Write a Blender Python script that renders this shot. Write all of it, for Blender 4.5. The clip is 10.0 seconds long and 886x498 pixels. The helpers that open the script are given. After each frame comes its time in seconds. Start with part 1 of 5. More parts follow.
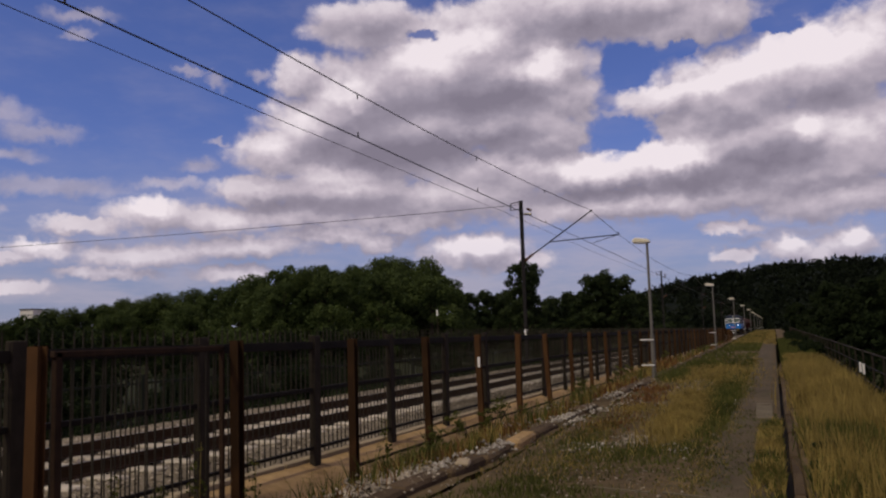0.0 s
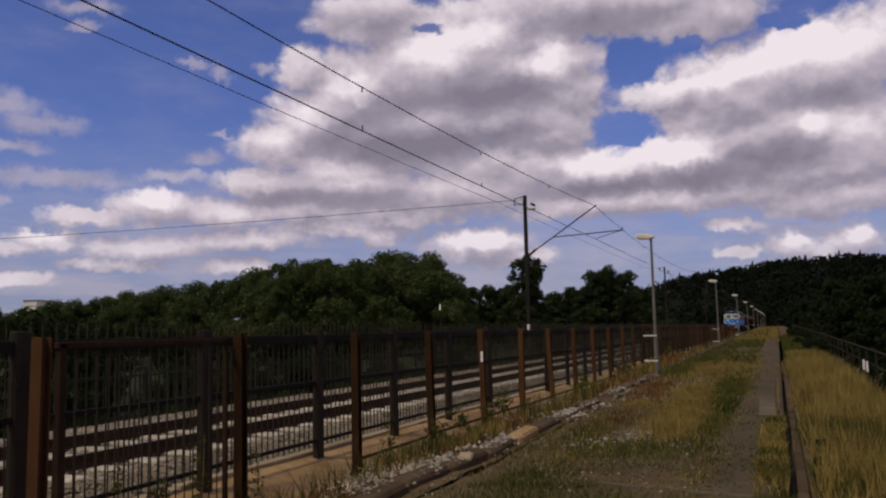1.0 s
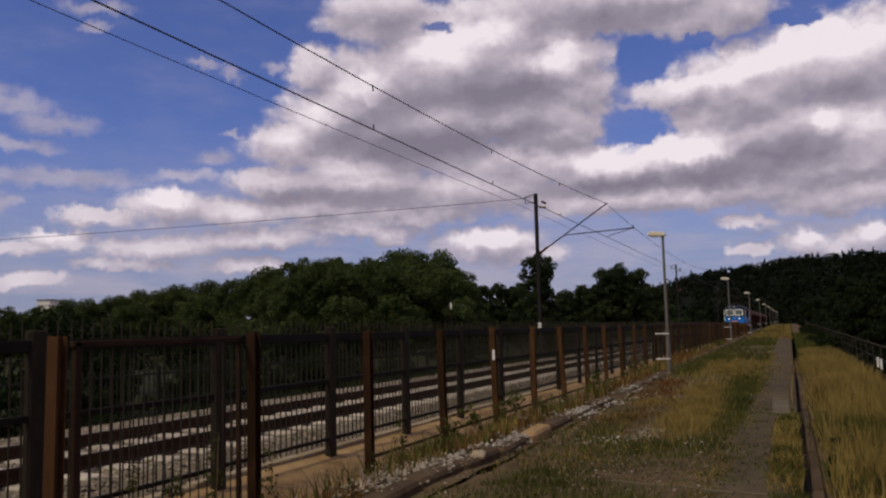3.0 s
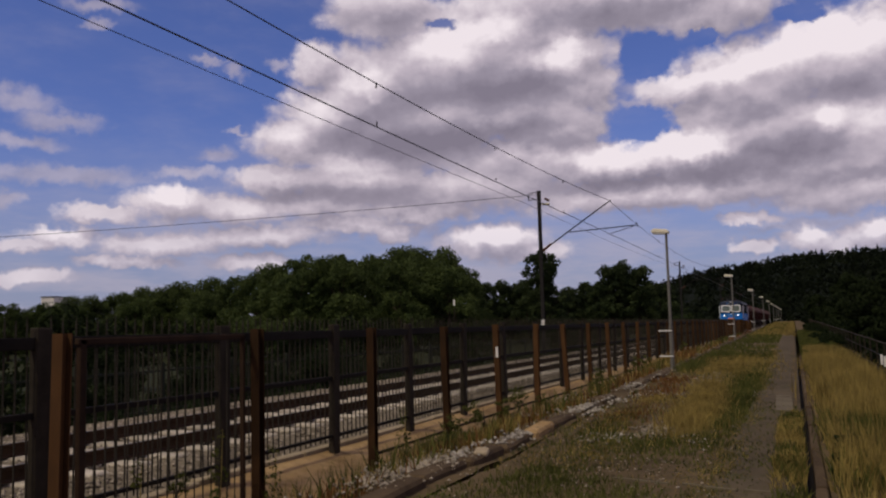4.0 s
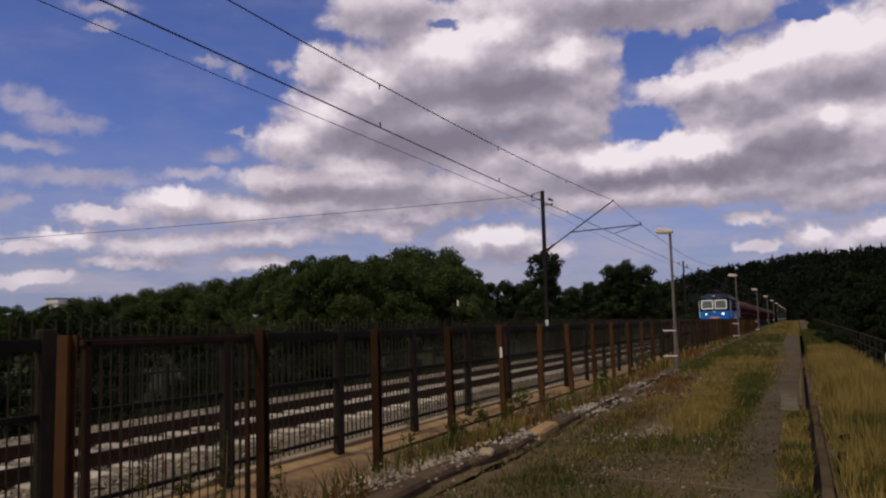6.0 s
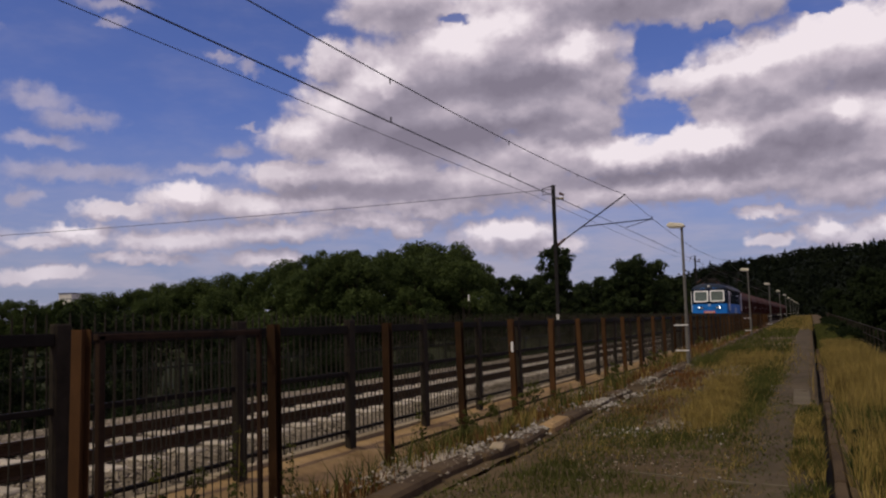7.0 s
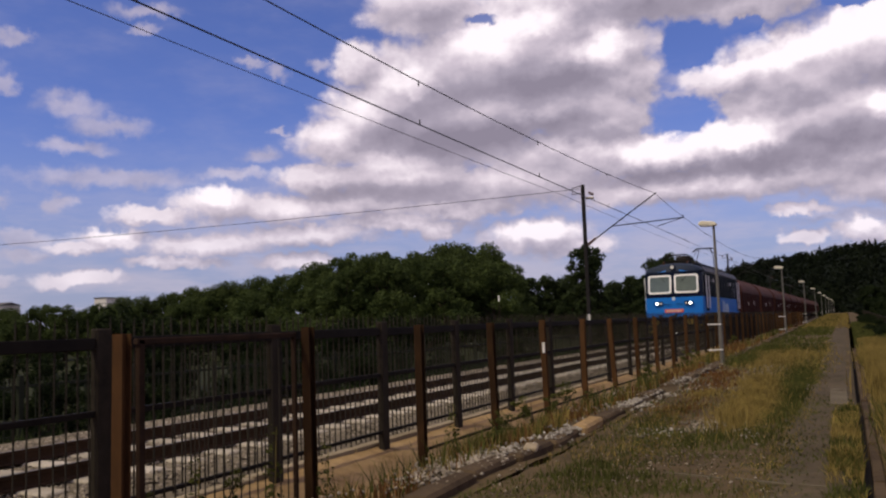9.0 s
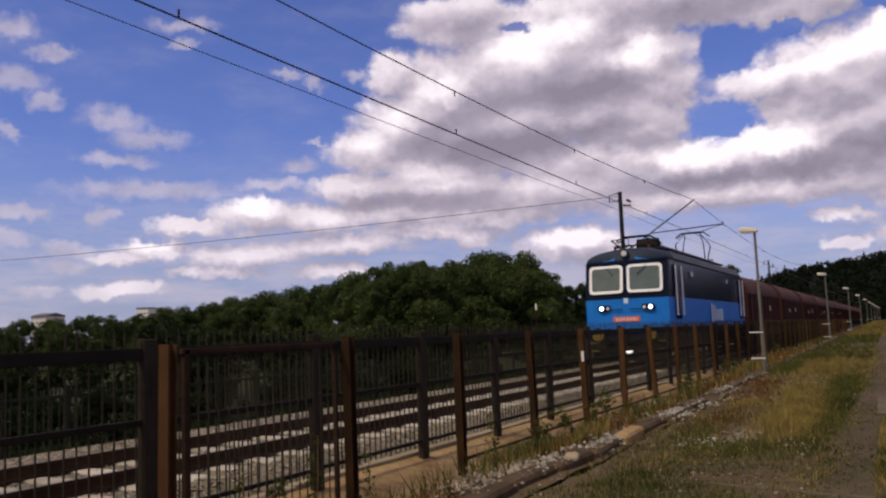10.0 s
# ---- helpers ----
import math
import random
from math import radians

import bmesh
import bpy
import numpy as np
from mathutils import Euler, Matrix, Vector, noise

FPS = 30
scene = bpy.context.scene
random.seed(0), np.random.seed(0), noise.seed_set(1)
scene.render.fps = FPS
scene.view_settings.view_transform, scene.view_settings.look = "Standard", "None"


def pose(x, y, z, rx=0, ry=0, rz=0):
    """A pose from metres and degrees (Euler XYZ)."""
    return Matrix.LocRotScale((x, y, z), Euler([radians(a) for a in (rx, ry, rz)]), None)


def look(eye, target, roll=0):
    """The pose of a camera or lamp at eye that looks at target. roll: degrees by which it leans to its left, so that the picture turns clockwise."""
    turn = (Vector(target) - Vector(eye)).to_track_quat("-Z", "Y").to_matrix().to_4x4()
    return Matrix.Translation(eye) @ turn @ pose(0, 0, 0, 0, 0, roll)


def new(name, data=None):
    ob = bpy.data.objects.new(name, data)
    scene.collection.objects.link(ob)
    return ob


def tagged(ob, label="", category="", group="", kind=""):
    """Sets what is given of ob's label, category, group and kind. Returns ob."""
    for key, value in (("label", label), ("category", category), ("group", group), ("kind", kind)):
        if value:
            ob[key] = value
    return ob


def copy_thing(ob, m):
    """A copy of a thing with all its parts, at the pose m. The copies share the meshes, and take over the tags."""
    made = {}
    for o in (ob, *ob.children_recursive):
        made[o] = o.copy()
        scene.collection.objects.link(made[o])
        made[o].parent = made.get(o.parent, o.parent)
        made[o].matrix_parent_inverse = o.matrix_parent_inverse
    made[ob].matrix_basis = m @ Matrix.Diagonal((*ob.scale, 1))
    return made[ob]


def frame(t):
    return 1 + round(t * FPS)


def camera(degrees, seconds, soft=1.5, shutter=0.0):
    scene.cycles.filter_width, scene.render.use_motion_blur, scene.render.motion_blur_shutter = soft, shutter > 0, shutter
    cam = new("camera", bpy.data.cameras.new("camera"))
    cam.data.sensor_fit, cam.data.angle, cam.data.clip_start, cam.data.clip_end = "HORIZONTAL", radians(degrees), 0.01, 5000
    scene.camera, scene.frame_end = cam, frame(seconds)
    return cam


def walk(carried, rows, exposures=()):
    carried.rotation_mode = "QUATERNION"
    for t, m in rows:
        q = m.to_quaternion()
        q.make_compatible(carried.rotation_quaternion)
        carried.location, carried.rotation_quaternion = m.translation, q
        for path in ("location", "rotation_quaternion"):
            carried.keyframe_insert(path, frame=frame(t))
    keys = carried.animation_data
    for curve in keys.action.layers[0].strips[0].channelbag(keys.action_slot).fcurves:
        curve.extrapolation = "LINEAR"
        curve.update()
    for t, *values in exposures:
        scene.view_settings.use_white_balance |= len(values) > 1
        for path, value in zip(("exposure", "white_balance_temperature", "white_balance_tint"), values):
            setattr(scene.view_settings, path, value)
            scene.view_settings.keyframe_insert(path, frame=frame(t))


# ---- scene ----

EYE = 1.32
PATH = [
    (0, 0.000, 0.000, -0.000, 21.62, 6.08, 1.78),
    (0.5, -0.007, 0.009, -0.000, 21.53, 5.88, 1.46),
    (1, -0.012, 0.005, -0.003, 21.80, 5.70, 1.34),
    (1.5, -0.023, 0.000, -0.002, 22.03, 5.62, 1.18),
    (2, -0.030, -0.002, 0.001, 22.39, 6.01, 1.65),
    (2.5, -0.024, -0.002, -0.004, 22.42, 5.81, 1.54),
    (4, -0.023, -0.014, 0.000, 22.76, 5.41, 1.43),
    (4.5, -0.018, -0.001, 0.005, 22.73, 5.34, 1.74),
    (5, -0.020, -0.003, 0.000, 22.62, 5.20, 1.93),
    (6.5, -0.032, -0.016, 0.001, 23.40, 5.53, 1.48),
    (7, -0.031, -0.018, -0.001, 23.76, 5.10, 1.62),
    (7.5, -0.035, -0.024, 0.002, 23.84, 5.02, 1.54),
    (8, -0.036, -0.037, 0.004, 24.25, 4.91, 1.55),
    (8.5, -0.036, -0.048, 0.003, 24.87, 5.16, 1.76),
    (9, -0.030, -0.071, 0.005, 25.82, 5.24, 2.08),
    (9.5, -0.026, -0.095, 0.006, 26.85, 5.28, 2.15),
    (10, -0.036, -0.112, 0.011, 28.34, 5.93, 2.27),
]
cam = camera(56.03, 10.0, soft=2.2, shutter=0.4)
walk(cam, [(t, pose(x, y, EYE + z, 90 + pitch, roll, yaw)) for t, x, y, z, yaw, pitch, roll in PATH],
     exposures=((0, -0.10), (7.0, -0.09), (7.4, 0.16), (8.0, 0.20), (9.0, 0.24), (10, 0.26)))

# ---- light: a bright broken cloud sky, a weak sun behind thin cloud ----
SUN_AZ, SUN_EL = -150.0, 52.0      # degrees; azimuth from the track's direction to the right

CLOUD_MAIN = (
    (-18.3, 17.8, 7.4, 3.03), (-22.7, 17.8, 4.7, 2.85), (-27.5, 16.6, 4.3, 2.28), (-29.5, 14.9, 3.5, 2.09), (-14.2, 18.1, 3.0, 2.81), (-12.5, 16.0, 1.9, 1.58),
    (-25.8, 21.1, 3.8, 1.42), (-31.0, 17.8, 1.9, 1.35), (-32.5, 12.8, 2.7, 1.44), (-28.8, 13.0, 4.3, 2.38), (-24.8, 13.5, 7.0, 2.38), (-18.9, 15.1, 7.4, 2.22),
    (-34.2, 10.3, 2.4, 0.99), (-28.1, 10.3, 4.7, 1.47), (-14.4, 13.3, 4.4, 1.22), (-15.9, 11.4, 5.8, 1.61), (-23.0, 9.5, 10.6, 1.40))
CLOUD_RIGHT = (
    (-12.3, 21.1, 10.8, 1.55), (-3.7, 20.1, 3.8, 1.35), (-5.6, 15.3, 3.0, 1.10), (-1.1, 15.5, 5.1, 2.21), (3.6, 16.0, 4.4, 2.68), (6.5, 16.5, 3.3, 2.54),
    (1.0, 12.2, 6.6, 2.20), (5.2, 11.4, 3.7, 2.92), (-3.7, 13.2, 2.6, 1.61), (-5.1, 11.2, 3.8, 1.55), (-9.0, 10.6, 4.1, 1.05), (-11.8, 10.8, 3.4, 1.37),
    (-1.5, 9.3, 7.5, 1.59), (3.7, 8.1, 4.7, 1.33), (-8.4, 8.6, 9.2, 1.05))
CLOUD_LOW = (
    (1.2, 4.9, 1.6, 0.78), (4.7, 5.1, 1.4, 1.04), (-2.2, 4.7, 1.4, 0.40), (3.0, 4.5, 1.9, 0.53), (-2.4, 6.5, 1.9, 0.40), (-19.2, 5.8, 3.3, 1.01),
    (-16.1, 5.1, 2.3, 0.66), (-26.2, 6.7, 1.6, 0.54), (-40.8, 8.5, 2.5, 0.96), (-44.8, 7.7, 2.0, 0.54), (-36.5, 8.2, 3.3, 0.91), (-31.2, 8.6, 4.2, 1.07),
    (-47.3, 6.4, 2.4, 0.64), (-49.3, 5.9, 1.6, 0.38), (-41.2, 5.9, 3.9, 0.70), (-35.0, 6.4, 4.5, 0.65), (-28.9, 7.1, 4.3, 0.58), (-43.3, 4.8, 2.7, 0.40),
    (-35.8, 4.6, 2.2, 0.49), (-49.1, 3.8, 2.5, 0.38), (-24.2, 8.1, 4.7, 0.70))
CLOUD_WISP = (
    (-49.9, 14.5, 1.9, 0.82), (-47.8, 13.5, 2.4, 0.59), (-47.5, 10.1, 4.9, 0.60), (-39.4, 10.5, 2.2, 0.33), (-38.1, 11.8, 1.2, 0.48), (-45.4, 20.7, 2.1, 0.42),
    (-45.7, 19.5, 0.9, 0.28), (-36.6, 17.4, 0.6, 0.44), (-38.2, 17.9, 0.9, 0.26), (-33.9, 17.9, 0.9, 0.37), (-50.4, 8.6, 0.8, 0.48), (-9.5, 14.9, 1.3, 0.30),
    (0.3, 5.9, 3.0, 0.36), (-49.9, 12.1, 1.9, 0.48), (-36.6, 13.4, 0.7, 0.22))
CLOUD_LEFT = (
    (-55.5, 19.6, 1.2, 0.64), (-53.5, 18.3, 1.1, 0.45), (-55.8, 16.7, 1.7, 0.75), (-54.1, 15.5, 0.9, 0.59), (-55.9, 13.5, 0.7, 0.41), (-55.2, 8.6, 1.6, 0.45),
    (-50.8, 8.5, 0.9, 0.57), (-52.8, 6.4, 1.6, 0.53), (-52.5, 5.3, 1.7, 0.39), (-56.0, 6.9, 1.8, 0.48), (-54.4, 3.7, 1.1, 0.31))
CLOUD_GAPS = (
    (-22.6, 20.5, 1.3, 0.30), (-8.3, 17.6, 1.6, 1.47), (-9.3, 13.3, 2.3, 1.20), (-4.5, 18.6, 1.4, 0.47), (1.5, 18.9, 1.3, 0.48))
CLOUD_LIT = (
    (-22.3, 19.5, 2.9, 1.43, 0.40), (-17.7, 20.1, 2.9, 0.90, 0.50), (-13.6, 17.9, 1.3, 2.06, 0.35), (-27.9, 16.6, 1.9, 0.99, 0.30), (-31.1, 14.7, 1.8, 1.44, 0.25), (-10.9, 11.3, 3.0, 0.83, 0.45),
    (-5.3, 11.6, 3.0, 1.03, 0.50), (-0.9, 16.5, 3.2, 0.92, 0.35), (5.2, 11.9, 1.9, 1.37, 0.25), (4.0, 17.2, 3.8, 1.43, 0.50), (-4.3, 15.9, 2.8, 0.65, 0.35), (3.0, 12.3, 0.8, 0.84, 0.30),
    (-40.8, 9.0, 1.5, 0.59, 0.40), (-47.3, 6.7, 1.4, 0.39, 0.35), (-19.2, 6.2, 2.7, 0.62, 0.40), (1.6, 5.3, 1.0, 0.43, 0.40), (5.1, 5.5, 0.9, 0.55, 0.40), (-28.8, 11.3, 3.3, 0.62, 0.30),
    (-15.8, 17.9, 1.5, 0.90, 0.25), (-32.7, 13.2, 1.9, 0.91, 0.20))
CLOUD_SHADE = (
    (-18.4, 16.1, 6.2, 1.60, -0.45), (-16.1, 19.3, 2.1, 1.05, -0.25), (-25.7, 12.8, 4.7, 1.62, -0.40), (-19.7, 13.0, 5.9, 1.15, -0.30), (-9.6, 20.6, 8.1, 1.10, -0.30), (3.5, 14.1, 3.5, 0.90, -0.20),
    (1.3, 11.0, 4.3, 1.13, -0.25), (-1.7, 9.8, 4.5, 1.02, -0.40), (-9.1, 9.3, 7.4, 0.75, -0.30), (-25.7, 9.3, 7.8, 0.85, -0.20), (-15.4, 13.5, 4.2, 0.61, -0.20), (-3.0, 13.4, 2.8, 0.80, -0.20),
    (3.7, 8.8, 3.2, 0.63, -0.20), (-29.6, 13.2, 3.1, 1.15, -0.25), (-26.4, 15.1, 3.5, 1.15, -0.20), (-25.8, 21.0, 3.5, 0.90, -0.25), (-31.2, 9.0, 4.6, 0.69, -0.20))


class Nodes:
    """Short hand for building node trees."""

    def __init__(self, tree):
        self.tree = tree

    def add(self, kind):
        return self.tree.nodes.new(kind)

    def join(self, a, b):
        self.tree.links.new(a, b)

    def put(self, socket, value):
        if isinstance(value, bpy.types.NodeSocket):
            self.join(value, socket)
        else:
            socket.default_value = value

    def math(self, op, a, b=0.0, c=0.0, clamp=False):
        n = self.add("ShaderNodeMath")
        n.operation, n.use_clamp = op, clamp
        for s, v in zip(n.inputs, (a, b, c)):
            self.put(s, v)
        return n.outputs[0]

    def vec(self, op, a, b=(0, 0, 0)):
        n = self.add("ShaderNodeVectorMath")
        n.operation = op
        self.put(n.inputs[0], a)
        self.put(n.inputs[1], b)
        return n.outputs["Value"] if op in ("LENGTH", "DOT_PRODUCT", "DISTANCE") else n.outputs["Vector"]

    def noise(self, vector, scale, detail=4.0, rough=0.55, out="Fac"):
        n = self.add("ShaderNodeTexNoise")
        self.put(n.inputs["Vector"], vector)
        n.inputs["Scale"].default_value, n.inputs["Detail"].default_value, n.inputs["Roughness"].default_value = scale, detail, rough
        return n.outputs[out]

    def ramp(self, fac, *stops):
        n = self.add("ShaderNodeValToRGB")
        self.put(n.inputs[0], fac)
        e = n.color_ramp.elements
        while len(e) < len(stops):
            e.new(0.5)
        for el, (p, c) in zip(e, stops):
            el.position, el.color = p, (*c, 1)
        return n.outputs[0]

    def mix(self, fac, a, b, blend="MIX"):
        n = self.add("ShaderNodeMix")
        n.data_type, n.blend_type = "RGBA", blend
        self.put(n.inputs["Factor"], fac)
        for s, v in ((n.inputs[6], a), (n.inputs[7], b)):
            self.put(s, v if isinstance(v, bpy.types.NodeSocket) else (*v, 1))
        return n.outputs[2]

    def smooth(self, x, lo, hi, out_lo=0.0, out_hi=1.0):
        n = self.add("ShaderNodeMapRange")
        n.interpolation_type = "SMOOTHSTEP"
        self.put(n.inputs[0], x)
        for s, v in zip(list(n.inputs)[1:5], (lo, hi, out_lo, out_hi)):
            self.put(s, v)
        return n.outputs[0]


def warped(n, uv, big, small):
    """Directions pushed about by noise, for billowing outlines."""
    w1 = n.vec("SUBTRACT", n.noise(uv, 0.22, 2.0, 0.5, "Color"), (0.5, 0.5, 0.5))
    w2 = n.vec("SUBTRACT", n.noise(uv, 0.9, 4.0, 0.55, "Color"), (0.5, 0.5, 0.5))
    return n.vec("ADD", uv, n.vec("ADD", n.vec("MULTIPLY", w1, (big, big * 0.6, 0)), n.vec("MULTIPLY", w2, (small, small * 0.8, 0))))


def oval(n, at, a, e, ra, re):
    """Distance from an oval's middle: 1 on its rim."""
    return n.vec("LENGTH", n.vec("MULTIPLY", n.vec("SUBTRACT", at, (a, e, 0)), (1 / ra, 1 / re, 0)))


def puffs(n, at, scale, detail):
    """Rounded heads packed side by side: 1 on a head, 0 in the creases."""
    v = n.add("ShaderNodeTexVoronoi")
    v.feature, v.normalize = "SMOOTH_F1", True
    n.put(v.inputs["Vector"], at)
    v.inputs["Scale"].default_value, v.inputs["Detail"].default_value = scale, detail
    v.inputs["Roughness"].default_value, v.inputs["Smoothness"].default_value = 0.5, 0.7
    return n.math("SUBTRACT", 1.0, v.outputs["Distance"])


def cloud_group():
    """How thick heaped cloud and thin cloud are at (azimuth, elevation) in degrees."""
    tree = bpy.data.node_groups.new("cloud_field", "ShaderNodeTree")
    tree.interface.new_socket("UV", in_out="INPUT", socket_type="NodeSocketVector")
    tree.interface.new_socket("Heaped", in_out="OUTPUT", socket_type="NodeSocketFloat")
    tree.interface.new_socket("Thin", in_out="OUTPUT", socket_type="NodeSocketFloat")
    n = Nodes(tree)
    uv = n.add("NodeGroupInput").outputs[0]
    at = warped(n, uv, 1.7, 2.0)
    wide_uv = n.vec("MULTIPLY", warped(n, uv, 1.2, 0.8), (1.0, 1.45, 1.0))
    lumps = n.math("ADD", n.math("MULTIPLY_ADD", puffs(n, wide_uv, 0.42, 2.0), 1.5, -0.98),
                   n.math("MULTIPLY_ADD", n.noise(n.vec("MULTIPLY", uv, (1.0, 1.5, 1.0)), 0.75, 6.0, 0.55), 0.9, -0.45))
    fields = []
    for groups in (((CLOUD_MAIN, 1.0), (CLOUD_RIGHT, 1.0), (CLOUD_LOW, 0.8)), ((CLOUD_WISP, 0.8), (CLOUD_LEFT, 1.0))):
        best = None
        for group, weight in groups:
            for a, e, ra, re in group:
                f = n.math("MULTIPLY_ADD", oval(n, at, a, e, ra, re), -weight, 1.14 * weight)
                best = f if best is None else n.math("SMOOTH_MAX", best, f, 0.12)
        fields.append(best)
    heaped, thin = fields
    for a, e, ra, re in CLOUD_GAPS:
        heaped = n.math("SUBTRACT", heaped, n.smooth(oval(n, at, a, e, ra, re), 1.4, 0.3, 0.0, 0.8))
    # the same kind of sky goes on all round
    sep = n.add("ShaderNodeSeparateXYZ")
    n.join(uv, sep.inputs[0])
    away = n.math("ABSOLUTE", n.math("ADD", sep.outputs[0], 23.0))
    out = n.math("MAXIMUM", n.smooth(away, 34.0, 42.0), n.smooth(sep.outputs[1], 23.0, 30.0))
    wide = n.math("MULTIPLY_ADD", n.noise(n.vec("MULTIPLY", uv, (1.0, 1.6, 1.0)), 0.055, 5.0, 0.55), 2.6, -1.15)
    heaped = n.math("ADD", n.math("MULTIPLY", n.math("MAXIMUM", heaped, -0.8), n.math("SUBTRACT", 1.0, out)), n.math("MULTIPLY", wide, out))
    heaped = n.math("ADD", n.math("MINIMUM", heaped, 0.8), n.math("MULTIPLY", lumps, 0.66))
    thin = n.math("ADD", n.math("MAXIMUM", thin, -0.8), n.math("MULTIPLY", lumps, 0.6))
    end = n.add("NodeGroupOutput")
    n.join(heaped, end.inputs[0])
    n.join(thin, end.inputs[1])
    return tree


def make_world():
    world = bpy.data.worlds.new("sky")
    scene.world = world
    world.use_nodes = True
    tree = world.node_tree
    tree.nodes.clear()
    n = Nodes(tree)
    direction = n.add("ShaderNodeTexCoord").outputs["Generated"]
    sep = n.add("ShaderNodeSeparateXYZ")
    n.join(direction, sep.inputs[0])
    az = n.math("MULTIPLY", n.math("ARCTAN2", sep.outputs[0], sep.outputs[1]), 180 / math.pi)
    el = n.math("MULTIPLY", n.math("ARCSINE", sep.outputs[2]), 180 / math.pi)
    uv = n.add("ShaderNodeCombineXYZ")
    n.join(az, uv.inputs[0])
    n.join(el, uv.inputs[1])
    uv = uv.outputs[0]
    group = cloud_group()

    def field(vector):
        g = n.add("ShaderNodeGroup")
        g.node_tree = group
        n.put(g.inputs[0], vector)
        return g.outputs[0], g.outputs[1]

    here, thin = field(uv)
    above, _ = field(n.vec("ADD", uv, (-0.4, 1.05, 0)))
    sky = n.add("ShaderNodeTexSky")
    sky.sky_type, sky.sun_disc = "NISHITA", False
    sky.sun_elevation, sky.sun_rotation = radians(SUN_EL), radians(SUN_AZ)
    sky.air_density, sky.dust_density, sky.ozone_density = 1.0, 0.6, 2.5
    blue = n.mix(1.0, sky.outputs[0], (0.060, 0.061, 0.103), "MULTIPLY")
    sky_colour = n.mix(n.smooth(el, 0.0, 15.0, 0.75, 0.0), blue, (0.29, 0.315, 0.45))
    # thin haze of cloud between the heaps
    veil = n.smooth(n.noise(n.vec("MULTIPLY", uv, (0.7, 1.8, 1.0)), 0.10, 5.0, 0.6), 0.42, 0.75, 0.0, 0.22)
    veil = n.math("ADD", veil, n.math("MULTIPLY", n.smooth(el, 13.0, 2.0), n.smooth(n.noise(n.vec("MULTIPLY", uv, (0.5, 2.2, 1.0)), 0.22, 5.0, 0.6), 0.38, 0.64, 0.0, 0.52)))
    sky_colour = n.mix(veil, sky_colour, (0.52, 0.46, 0.55))
    cover = n.math("MAXIMUM", n.smooth(here, -0.26, 0.36), n.math("MULTIPLY", n.smooth(thin, -0.25, 0.75), 0.6))
    cover = n.math("MULTIPLY", cover, n.smooth(el, 1.0, 9.0, 0.72, 1.0))
    # lit tops and grey undersides
    soft = warped(n, uv, 1.4, 1.6)
    slope = n.math("MINIMUM", n.math("MAXIMUM", n.math("SUBTRACT", here, above), -0.7), 0.7)
    light = n.math("MULTIPLY_ADD", slope, 0.36, 0.56)
    for a, e, ra, re, w in CLOUD_LIT + CLOUD_SHADE:
        light = n.math("ADD", light, n.smooth(oval(n, soft, a, e, ra, re), 1.5, 0.0, 0.0, w * 1.25))
    broad = n.noise(n.vec("MULTIPLY", uv, (1.0, 1.5, 1.0)), 0.3, 3.0, 0.5)
    light = n.math("ADD", light, n.math("MULTIPLY_ADD", broad, 0.5, -0.25), clamp=True)
    white = n.ramp(light, (0.0, (0.25, 0.22, 0.285)), (0.35, (0.365, 0.322, 0.40)), (0.65, (0.59, 0.512, 0.59)), (1.0, (0.97, 0.87, 0.92)))
    bg = n.add("ShaderNodeBackground")
    n.join(n.mix(cover, sky_colour, white), bg.inputs[0])
    bg.inputs[1].default_value = 0.95
    n.join(bg.outputs[0], n.add("ShaderNodeOutputWorld").inputs[0])


make_world()
sun_data = bpy.data.lights.new("sun", "SUN")
sun_data.energy, sun_data.angle, sun_data.color = 2.1, radians(10), (1.0, 0.89, 0.60)
sun = new("sun", sun_data)
_a, _e = radians(SUN_AZ), radians(SUN_EL)
sun.matrix_world = look((60 * math.sin(_a), 60 * math.cos(_a), 60), (0, 0, 60 - 60 * math.tan(_e)))


